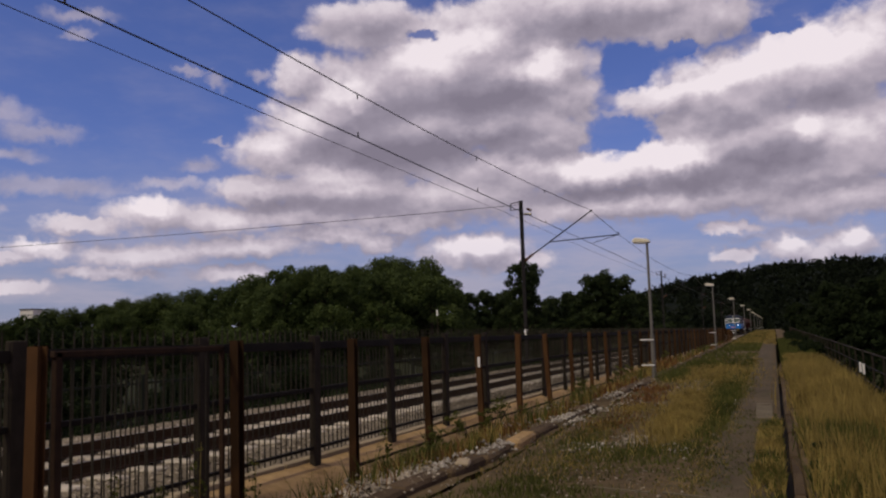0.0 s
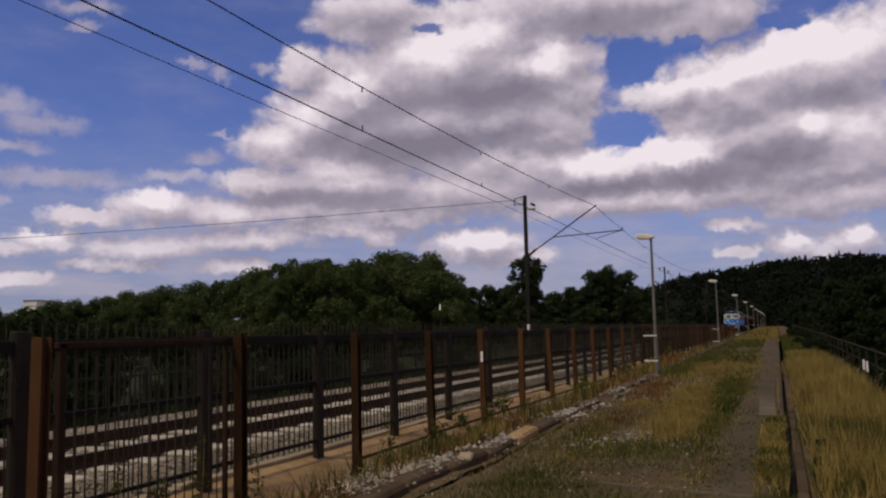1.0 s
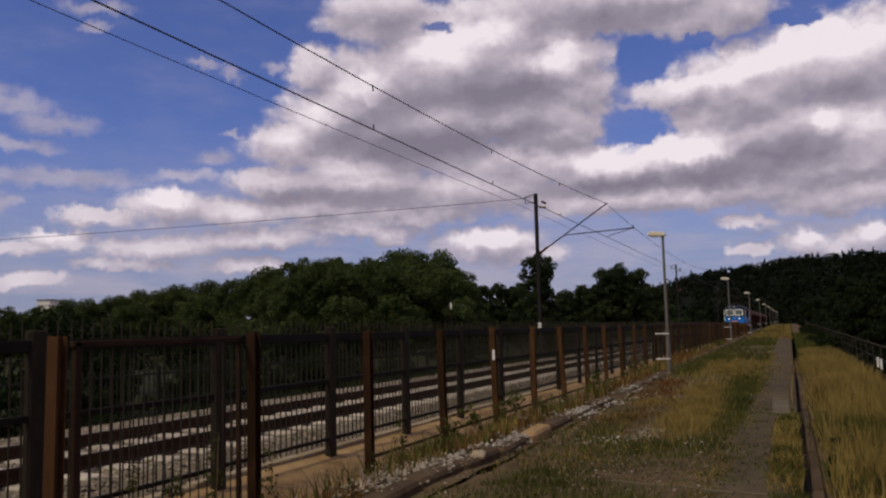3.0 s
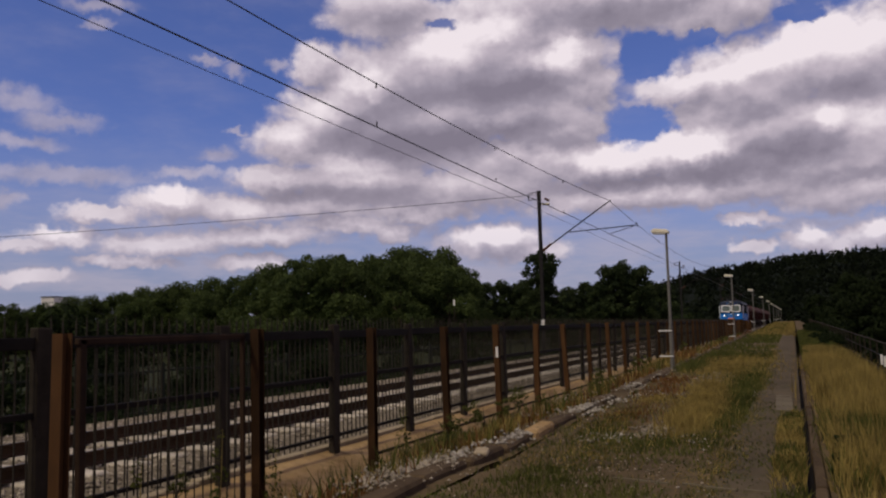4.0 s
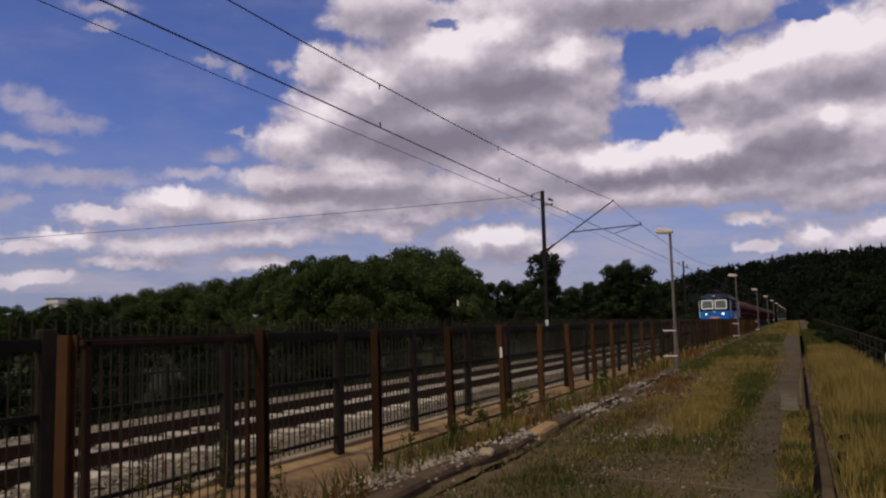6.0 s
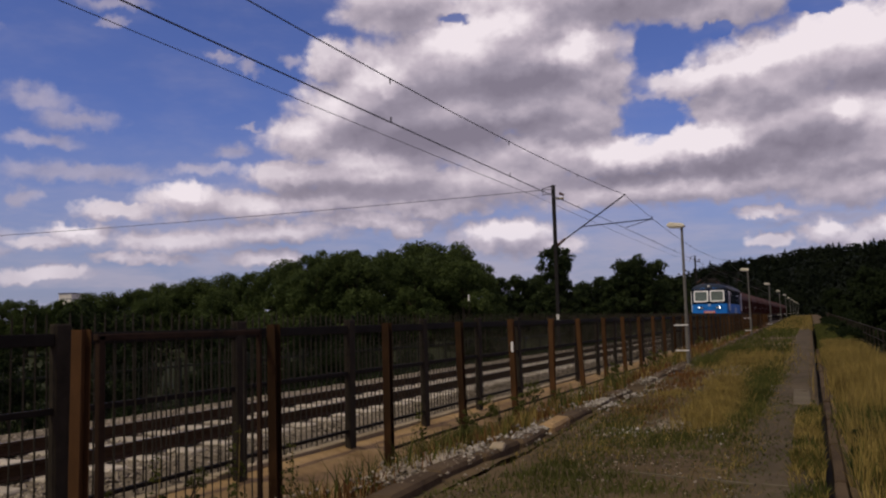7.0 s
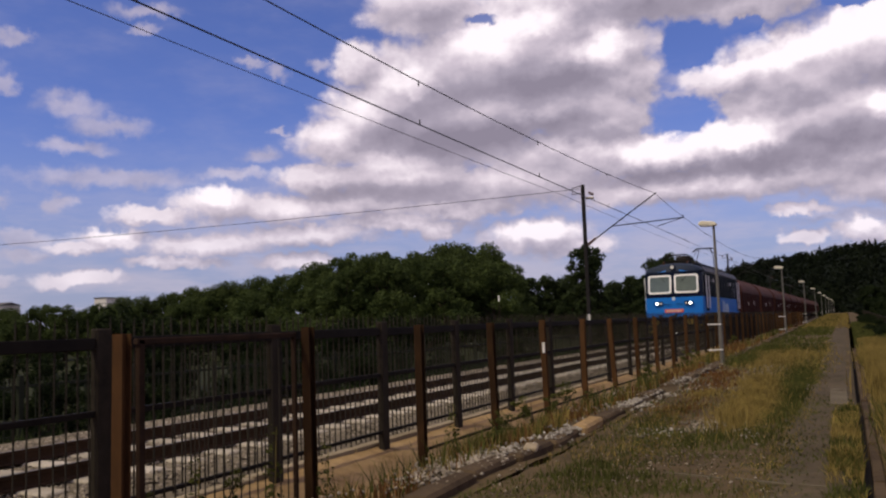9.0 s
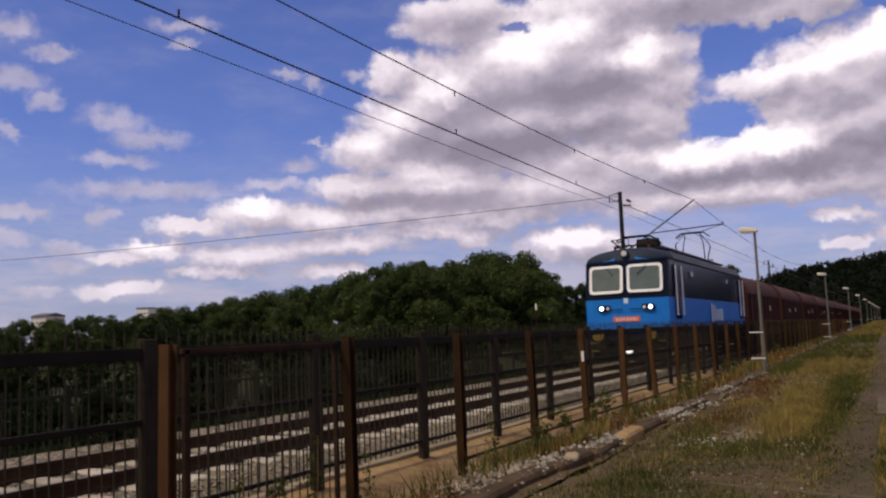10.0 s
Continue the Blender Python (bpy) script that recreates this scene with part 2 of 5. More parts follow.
# ---- materials ----
def mat(name, dark, light, rough=0.85, metal=0.0, coarse=0.8, fine=14.0, bump=0.3, island=0.0, objects=0.0, speck=None, stretch=(1, 1, 1), gloss=None):
    """A surface that varies between two colours at two scales, with relief; island and objects vary it piece by piece."""
    m = bpy.data.materials.new(name)
    m.use_nodes = True
    n = Nodes(m.node_tree)
    bsdf = m.node_tree.nodes["Principled BSDF"]
    at = n.vec("MULTIPLY", n.add("ShaderNodeTexCoord").outputs["Object"], stretch)
    big, small = n.noise(at, coarse, 4.0, 0.6), n.noise(at, fine, 6.0, 0.65)
    fac = n.math("MULTIPLY_ADD", big, 1.3, -0.35)
    fac = n.math("ADD", fac, n.math("MULTIPLY_ADD", small, 1.0, -0.42), clamp=True)
    if island:
        fac = n.math("ADD", fac, n.math("MULTIPLY_ADD", n.add("ShaderNodeNewGeometry").outputs["Random Per Island"], island, -island / 2), clamp=True)
    if objects:
        fac = n.math("ADD", fac, n.math("MULTIPLY_ADD", n.add("ShaderNodeObjectInfo").outputs["Random"], objects, -objects / 2), clamp=True)
    colour = n.mix(fac, dark, light)
    if speck:
        colour = n.mix(n.smooth(n.noise(at, fine * 0.35, 5.0, 0.7), 0.55, 0.68), colour, speck)
    n.join(colour, bsdf.inputs["Base Color"])
    n.join(n.math("MULTIPLY_ADD", small, 0.3, rough - 0.15, clamp=True), bsdf.inputs["Roughness"])
    bsdf.inputs["Metallic"].default_value = metal
    bsdf.inputs["Specular IOR Level"].default_value = gloss if gloss is not None else (0.08 if rough > 0.65 else 0.3)
    if bump:
        b = n.add("ShaderNodeBump")
        b.inputs["Strength"].default_value, b.inputs["Distance"].default_value = bump, 0.02
        n.join(small, b.inputs["Height"])
        n.join(b.outputs[0], bsdf.inputs["Normal"])
    return m


def glow(name, colour, strength):
    m = bpy.data.materials.new(name)
    m.use_nodes = True
    bsdf = m.node_tree.nodes["Principled BSDF"]
    bsdf.inputs["Base Color"].default_value = (*colour, 1)
    bsdf.inputs["Emission Color"].default_value = (*colour, 1)
    bsdf.inputs["Emission Strength"].default_value = strength
    return m


M = dict(
    ground=mat("ground_grass", (0.012, 0.015, 0.005), (0.038, 0.042, 0.014), 0.95, coarse=0.05, fine=2.0),
    soil=mat("platform_soil", (0.042, 0.030, 0.015), (0.150, 0.104, 0.058), 0.95, coarse=0.9, fine=5.0, bump=1.0, speck=(0.044, 0.040, 0.014)),
    path=mat("trodden_asphalt", (0.046, 0.034, 0.021), (0.112, 0.086, 0.056), 0.9, coarse=1.0, fine=7.0, bump=0.8, speck=(0.048, 0.044, 0.018)),
    bank=mat("bare_bank", (0.20, 0.124, 0.056), (0.43, 0.295, 0.150), 0.95, coarse=1.1, fine=7.0, bump=1.0, speck=(0.15, 0.10, 0.05)),
    concrete=mat("old_concrete", (0.20, 0.155, 0.10), (0.38, 0.31, 0.215), 0.9, coarse=0.9, fine=16.0, bump=0.5, objects=0.4),
    slab=mat("old_slab", (0.075, 0.060, 0.040), (0.165, 0.136, 0.095), 0.9, coarse=1.6, fine=16.0, bump=0.5),
    kerb=mat("dirty_kerb", (0.034, 0.022, 0.013), (0.115, 0.080, 0.048), 0.9, coarse=1.2, fine=12.0, bump=0.6, objects=0.5),
    ballast=mat("ballast", (0.075, 0.060, 0.041), (0.26, 0.215, 0.16), 0.9, coarse=0.7, fine=12.0, bump=1.0),
    stone=mat("ballast_stone", (0.11, 0.090, 0.068), (0.37, 0.315, 0.25), 0.9, coarse=2.0, fine=20.0, bump=0.4, island=0.9),
    pale_stone=mat("pale_limestone", (0.13, 0.11, 0.09), (0.50, 0.46, 0.40), 0.9, coarse=2.0, fine=20.0, bump=0.4, island=0.7),
    sleeper=mat("concrete_sleeper", (0.26, 0.225, 0.18), (0.52, 0.46, 0.39), 0.85, coarse=1.5, fine=14.0, objects=0.5),
    rail_rust=mat("rail_rust", (0.022, 0.013, 0.008), (0.072, 0.040, 0.022), 0.8, coarse=1.5, fine=18.0),
    rail_top=mat("rail_top", (0.085, 0.070, 0.056), (0.16, 0.135, 0.11), 0.55, 0.4, fine=20.0, bump=0.05),
    rust=mat("rusty_post", (0.024, 0.012, 0.0055), (0.092, 0.044, 0.018), 0.85, coarse=1.4, fine=9.0, bump=0.5, objects=0.7, stretch=(1, 1, 0.4)),
    red_rust=mat("red_rusty_frame", (0.015, 0.009, 0.0065), (0.045, 0.025, 0.015), 0.8, coarse=2.0, fine=14.0, bump=0.4),
    iron=mat("dark_iron", (0.006, 0.005, 0.0045), (0.020, 0.016, 0.013), 0.7, 0.0, coarse=1.5, fine=18.0, bump=0.3),
    iron_post=mat("weathered_dark_post", (0.015, 0.012, 0.009), (0.048, 0.038, 0.028), 0.8, coarse=1.5, fine=14.0, bump=0.4),
    bar=mat("weathered_grey_bar", (0.018, 0.015, 0.011), (0.054, 0.046, 0.034), 0.75, 0.0, coarse=1.5, fine=18.0, bump=0.2),
    far_iron=mat("grey_galvanised_bar", (0.014, 0.016, 0.010), (0.034, 0.038, 0.025), 0.7, 0.0, fine=12.0, bump=0.1),
    lamp_pole=mat("grey_lamp_pole", (0.095, 0.088, 0.078), (0.185, 0.172, 0.155), 0.65, 0.1, coarse=1.2, fine=12.0, bump=0.15),
    lamp_head=mat("yellowed_lamp_head", (0.60, 0.53, 0.40), (0.82, 0.76, 0.63), 0.5, coarse=5.0, fine=20.0, bump=0.1),
    lens=mat("milky_lens", (0.55, 0.53, 0.48), (0.75, 0.73, 0.68), 0.3, fine=20.0, bump=0.0),
    white_band=mat("white_paint_band", (0.62, 0.60, 0.58), (0.82, 0.80, 0.78), 0.6, fine=30.0, bump=0.1),
    mast=mat("dark_mast_steel", (0.010, 0.009, 0.010), (0.034, 0.030, 0.030), 0.75, 0.0, coarse=1.0, fine=9.0),
    wire=mat("wire", (0.02, 0.02, 0.025), (0.05, 0.05, 0.055), 0.6, 0.5, bump=0.0),
    porcelain=mat("brown_insulator", (0.05, 0.02, 0.012), (0.11, 0.045, 0.025), 0.25, fine=10.0, bump=0.0),
    bark=mat("bark", (0.025, 0.020, 0.014), (0.085, 0.066, 0.045), 0.95, coarse=2.0, fine=10.0, bump=0.8, stretch=(1, 1, 0.25)),
    leaf=mat("willow_leaf", (0.017, 0.030, 0.010), (0.118, 0.150, 0.045), 0.8, coarse=0.16, fine=0.7, bump=0.0, island=0.15),
    leaf_mid=mat("dull_leaf", (0.012, 0.021, 0.009), (0.062, 0.080, 0.028), 0.8, coarse=0.2, fine=0.8, bump=0.0, island=0.2),
    # darker copy of the leaf colour, with the undergrowth's shade put into it
    leaf_shaded=mat("shaded_dark_leaf", (0.006, 0.011, 0.0045), (0.026, 0.036, 0.012), 0.9, coarse=0.25, fine=0.8, bump=0.0, island=0.2),
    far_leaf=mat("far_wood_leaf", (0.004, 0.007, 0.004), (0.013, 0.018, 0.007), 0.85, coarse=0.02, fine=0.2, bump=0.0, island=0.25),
    dry_grass=mat("dry_grass", (0.108, 0.078, 0.022), (0.41, 0.305, 0.095), 0.85, coarse=1.1, fine=3.0, bump=0.0, island=0.6),
    green_grass=mat("green_grass", (0.036, 0.042, 0.010), (0.132, 0.136, 0.036), 0.85, coarse=0.6, fine=3.0, bump=0.0, island=0.6),
    red_weed=mat("reddish_weed", (0.065, 0.029, 0.012), (0.20, 0.098, 0.034), 0.85, coarse=1.0, fine=4.0, bump=0.0, island=0.7),
    flower=mat("white_flower", (0.60, 0.58, 0.52), (0.80, 0.78, 0.72), 0.8, fine=30.0, bump=0.0),
    navy=mat("navy_paint", (0.003, 0.006, 0.018), (0.006, 0.011, 0.030), 0.22, coarse=0.6, fine=6.0, bump=0.02, gloss=0.12),
    blue=mat("blue_paint", (0.008, 0.135, 0.50), (0.016, 0.190, 0.62), 0.4, coarse=0.6, fine=6.0, bump=0.03, gloss=0.2),
    blue_roof=mat("dusty_blue_roof", (0.010, 0.018, 0.042), (0.030, 0.040, 0.066), 0.6, coarse=0.8, fine=7.0, bump=0.2, gloss=0.15),
    # dust, and the roof's lit edge put into a lighter slate
    roof_flank=mat("dusty_lit_slate_flank", (0.022, 0.025, 0.036), (0.070, 0.072, 0.082), 0.6, coarse=0.7, fine=6.0, bump=0.2),
    roof_edge=mat("dusty_grey_edge", (0.10, 0.095, 0.095), (0.19, 0.18, 0.175), 0.7, coarse=0.8, fine=8.0, bump=0.2),
    white=mat("white_paint", (0.80, 0.79, 0.78), (0.90, 0.89, 0.88), 0.45, coarse=1.5, fine=20.0, bump=0.03),
    plate=mat("red_plate", (0.52, 0.10, 0.065), (0.72, 0.17, 0.11), 0.5, fine=20.0, bump=0.0),
    plate_mark=mat("pale_plate_mark", (0.55, 0.42, 0.38), (0.72, 0.60, 0.55), 0.5, fine=20.0, bump=0.0),
    pale_mark=mat("pale_blue_mark", (0.42, 0.52, 0.66), (0.58, 0.68, 0.80), 0.5, fine=20.0, bump=0.0),
    black=mat("black_steel", (0.006, 0.005, 0.005), (0.024, 0.019, 0.016), 0.75, 0.0, coarse=1.2, fine=9.0, bump=0.3),
    wheel=mat("wheel_steel", (0.05, 0.036, 0.028), (0.13, 0.10, 0.085), 0.55, 0.6, fine=10.0, bump=0.2),
    yellow=mat("faded_yellow", (0.14, 0.095, 0.02), (0.26, 0.19, 0.05), 0.7, fine=18.0, bump=0.1),
    wagon=mat("brown_wagon_paint", (0.030, 0.011, 0.009), (0.070, 0.024, 0.018), 0.75, coarse=0.5, fine=5.0, bump=0.2, objects=0.25, stretch=(1, 1, 0.35)),
    # lighter copy of the wagon brown, for the light on the tops
    wagon_top=mat("lit_wagon_flap", (0.056, 0.023, 0.018), (0.115, 0.050, 0.038), 0.75, coarse=0.5, fine=5.0, bump=0.2, objects=0.25),
    lit=glow("headlight", (0.92, 1.0, 0.96), 5.0),
    tail=glow("small_lamp", (1.0, 0.95, 0.85), 1.2),
    facade=mat("pale_facade", (0.62, 0.58, 0.53), (0.80, 0.76, 0.71), 0.85, coarse=0.1, fine=1.0, bump=0.0),
    car=mat("blue_grey_cover", (0.014, 0.022, 0.045), (0.032, 0.046, 0.080), 0.5, fine=8.0, bump=0.0),
)


def leafy(m, share):
    """Lets part of the light through the leaves."""
    n = Nodes(m.node_tree)
    bsdf = m.node_tree.nodes["Principled BSDF"]
    t, mix = n.add("ShaderNodeBsdfTranslucent"), n.add("ShaderNodeMixShader")
    n.join(bsdf.inputs["Base Color"].links[0].from_socket, t.inputs[0])
    mix.inputs[0].default_value = share
    n.join(bsdf.outputs[0], mix.inputs[1])
    n.join(t.outputs[0], mix.inputs[2])
    n.join(mix.outputs[0], m.node_tree.nodes["Material Output"].inputs[0])


for key in ("leaf", "leaf_mid", "leaf_shaded", "far_leaf", "green_grass", "dry_grass"):
    leafy(M[key], 0.3)


def glass(name, tint, rough):
    m = bpy.data.materials.new(name)
    m.use_nodes = True
    n = Nodes(m.node_tree)
    bsdf = m.node_tree.nodes["Principled BSDF"]
    at = n.add("ShaderNodeTexCoord").outputs["Object"]
    n.join(n.mix(n.noise(at, 3.0, 3.0), tint, tuple(min(1, v * 1.5 + 0.01) for v in tint)), bsdf.inputs["Base Color"])
    bsdf.inputs["Roughness"].default_value = rough
    bsdf.inputs["Specular IOR Level"].default_value = 0.45
    return m


# the base colour stands in for reflections and the cab seen through the glass
M["pane"] = glass("cab_glass_reflection_tint", (0.080, 0.100, 0.086), 0.06)
M["pane_far"] = glass("far_window_glass", (0.05, 0.06, 0.07), 0.2)


# ---- mesh tools ----
def obj(name, bm, material, parent=None, smooth=False):
    me = bpy.data.meshes.new(name)
    bm.to_mesh(me)
    bm.free()
    me.materials.append(material)
    if smooth:
        me.polygons.foreach_set("use_smooth", [True] * len(me.polygons))
    ob = new(name, me)
    ob.parent = parent
    return ob


def part(name, bm, material, parent, label="", smooth=False):
    return tagged(obj(name, bm, material, parent, smooth), label)


def shared(name, me, parent, m):
    """One more object on a mesh that others use too."""
    ob = new(name, me)
    ob.parent = parent
    ob.matrix_basis = m
    return ob


def thing(name, label, category, group="", m=None, kind=""):
    ob = new(name)
    ob.empty_display_size = 0.2
    if m is not None:
        ob.matrix_basis = m
    return tagged(ob, label, category, group, kind)


def box(bm, x0, x1, y0, y1, z0, z1, bevel=0.0):
    r = bmesh.ops.create_cube(bm, size=1.0, matrix=Matrix.LocRotScale(((x0 + x1) / 2, (y0 + y1) / 2, (z0 + z1) / 2), None, (x1 - x0, y1 - y0, z1 - z0)))
    if bevel:
        edges = list({e for v in r["verts"] for e in v.link_edges})
        bmesh.ops.bevel(bm, geom=edges, offset=bevel, segments=1, affect="EDGES", profile=0.5)
    return bm


def boxes(*args, bevel=0.0):
    bm = bmesh.new()
    for a in args:
        box(bm, *a, bevel=bevel)
    return bm


def rod(bm, a, b, r0, r1=None, seg=8):
    """A round bar from a to b."""
    a, b = Vector(a), Vector(b)
    q = (b - a).to_track_quat("Z", "Y").to_matrix().to_4x4()
    bmesh.ops.create_cone(bm, cap_ends=True, segments=seg, radius1=r0, radius2=r0 if r1 is None else r1, depth=(b - a).length,
                          matrix=Matrix.Translation((a + b) / 2) @ q)
    return bm


def rods(*args, seg=8):
    bm = bmesh.new()
    for a in args:
        rod(bm, *a, seg=seg)
    return bm


def prism(bm, outline, axis, lo, hi):
    """An outline pulled along an axis: (x, z) outlines along y, (y, z) along x, (x, y) along z."""
    def at(p, s):
        return {"y": (p[0], s, p[1]), "x": (s, p[0], p[1]), "z": (p[0], p[1], s)}[axis]
    a = [bm.verts.new(at(p, lo)) for p in outline]
    b = [bm.verts.new(at(p, hi)) for p in outline]
    k = len(outline)
    bm.faces.new(a)
    bm.faces.new(b[::-1])
    for i in range(k):
        bm.faces.new((a[i], b[i], b[(i + 1) % k], a[(i + 1) % k]))
    bmesh.ops.recalc_face_normals(bm, faces=bm.faces)
    return bm


def loft(bm, rings, closed=True, caps=(True, True)):
    vs = [[bm.verts.new(p) for p in ring] for ring in rings]
    k = len(rings[0])
    for a, b in zip(vs, vs[1:]):
        for i in range(k if closed else k - 1):
            bm.faces.new((a[i], a[(i + 1) % k], b[(i + 1) % k], b[i]))
    if caps[0]:
        bm.faces.new(vs[0])
    if caps[1]:
        bm.faces.new(vs[-1][::-1])
    bmesh.ops.recalc_face_normals(bm, faces=bm.faces)
    return bm


def rounded(w, h, r, n=4):
    """Outline of a rounded rectangle about the origin."""
    out = []
    for cx, cy, a0 in ((w / 2 - r, h / 2 - r, 0), (-w / 2 + r, h / 2 - r, 90), (-w / 2 + r, -h / 2 + r, 180), (w / 2 - r, -h / 2 + r, 270)):
        for i in range(n + 1):
            a = radians(a0 + 90 * i / n)
            out.append((cx + r * math.cos(a), cy + r * math.sin(a)))
    return out


def raw(name, verts, faces, material, parent=None, smooth=False):
    """A mesh from arrays of corners (n, 3) and faces (m, 3 or 4)."""
    me = bpy.data.meshes.new(name)
    verts, faces = np.asarray(verts, dtype=np.float32), np.asarray(faces, dtype=np.int32)
    me.vertices.add(len(verts))
    me.vertices.foreach_set("co", verts.ravel())
    k = faces.shape[1]
    me.loops.add(faces.size)
    me.loops.foreach_set("vertex_index", faces.ravel())
    me.polygons.add(len(faces))
    me.polygons.foreach_set("loop_start", np.arange(0, faces.size, k, dtype=np.int32))
    me.update(calc_edges=True)
    me.validate()
    me.materials.append(material)
    if smooth:
        me.polygons.foreach_set("use_smooth", [True] * len(me.polygons))
    ob = new(name, me)
    ob.parent = parent
    return ob


def sheet(name, xs, ys, height, material):
    """A ground sheet over a grid, its height from a function of x and y."""
    X, Y = np.meshgrid(np.asarray(xs, float), np.asarray(ys, float))
    Z = np.vectorize(height)(X, Y)
    nx, ny = len(xs), len(ys)
    i = (np.arange(ny - 1)[:, None] * nx + np.arange(nx - 1)[None, :]).ravel()
    return raw(name, np.stack([X, Y, Z], -1).reshape(-1, 3), np.stack([i, i + 1, i + nx + 1, i + nx], -1), material, smooth=True)


def leaf_cloud(rng, centres, radii, count, size, flat=0.75, hollow=0.55):
    """Bent leaf clumps in lobes: corners and faces."""
    centres, radii = np.asarray(centres, float), np.asarray(radii, float)
    weight = radii.prod(axis=1) ** (2 / 3)
    pick = rng.choice(len(centres), count, p=weight / weight.sum())
    d = rng.normal(size=(count, 3))
    d /= np.linalg.norm(d, axis=1)[:, None]
    r = hollow + (1 - hollow) * rng.random(count) ** 0.6
    r *= 1 + 0.10 * rng.normal(size=count).clip(-2, 2.6)
    p = centres[pick] + d * radii[pick] * r[:, None]
    out = d + 0.55 * rng.normal(size=(count, 3))
    a = np.cross(out, rng.normal(size=(count, 3)))
    a /= np.linalg.norm(a, axis=1)[:, None]
    b = np.cross(out, a)
    b /= np.linalg.norm(b, axis=1)[:, None]
    s = size * (0.55 + 0.9 * rng.random(count))[:, None]
    up = np.cross(a, b) * s * 0.3
    v = np.stack([p - a * s, p - b * s * 0.55 + up, p + a * s, p + b * s * 0.55 + up * 0.5], 1).reshape(-1, 3)
    return v, np.arange(count * 4).reshape(-1, 4)


def blades(rng, x, y, z, height, lean=0.35, width=0.008):
    """Grass blades: a strip of two pieces each, from arrays."""
    k = len(x)
    ang, d = rng.random(k) * 6.283, rng.random(k) * 6.283
    h = height * (0.5 + 0.7 * rng.random(k))
    ux, uy = np.cos(ang) * width, np.sin(ang) * width
    lx, ly = np.cos(d) * h * lean * rng.random(k), np.sin(d) * h * lean * rng.random(k)
    v = np.stack([
        np.stack([x - ux, y - uy, z - 0.03], -1), np.stack([x + ux, y + uy, z - 0.03], -1),
        np.stack([x + ux * 0.8 + lx * 0.4, y + uy * 0.8 + ly * 0.4, z + h * 0.55], -1),
        np.stack([x - ux * 0.8 + lx * 0.4, y - uy * 0.8 + ly * 0.4, z + h * 0.55], -1),
        np.stack([x + lx + ux * 0.15, y + ly, z + h], -1), np.stack([x + lx - ux * 0.15, y + ly, z + h], -1)], 1).reshape(-1, 3)
    i = np.arange(k)[:, None] * 6
    return v, np.concatenate([i + np.array([[0, 1, 2, 3]]), i + np.array([[3, 2, 4, 5]])])


def pebbles(rng, x, y, z, size):
    """Broken stones, eight-sided, each a little different."""
    k = len(x)
    base = np.array([(1, 0, 0), (0, 1, 0), (-1, 0, 0), (0, -1, 0), (0, 0, 1), (0, 0, -1)], float)
    tri = np.array([(0, 1, 4), (1, 2, 4), (2, 3, 4), (3, 0, 4), (1, 0, 5), (2, 1, 5), (3, 2, 5), (0, 3, 5)])
    s = (np.asarray(size) * (0.6 + 0.8 * rng.random(k)))[:, None, None] * (0.6 + 0.6 * rng.random((k, 6, 1)))
    a = rng.random(k) * 6.283
    c, sn = np.cos(a)[:, None], np.sin(a)[:, None]
    v = base[None] * s
    vx, vy = v[..., 0] * c - v[..., 1] * sn, v[..., 0] * sn + v[..., 1] * c
    v = np.stack([vx + x[:, None], vy + y[:, None], v[..., 2] * 0.7 + z[:, None]], -1).reshape(-1, 3)
    return v, (np.arange(k)[:, None, None] * 6 + tri[None]).reshape(-1, 3)


RNG = np.random.default_rng(7)
TRACK_X, RAIL_Z = -7.94, 0.08


# ---- the ground, the platform and the track bed ----
def rise(y):
    """The platform climbs a little on its way."""
    return 0.006 * min(max(y - 8.0, 0.0), 130.0)


def ground_z(x, y):
    base = -1.6
    left = -0.55 - 0.03 * max(0.0, -13 - x)
    z = left if x < -3.0 else base
    r = math.hypot(x, y)
    return max(z, -2.2) + 0.6 * noise.noise((x * 0.02, y * 0.02, 0.3)) * min(1, max(0, (r - 60) / 100))


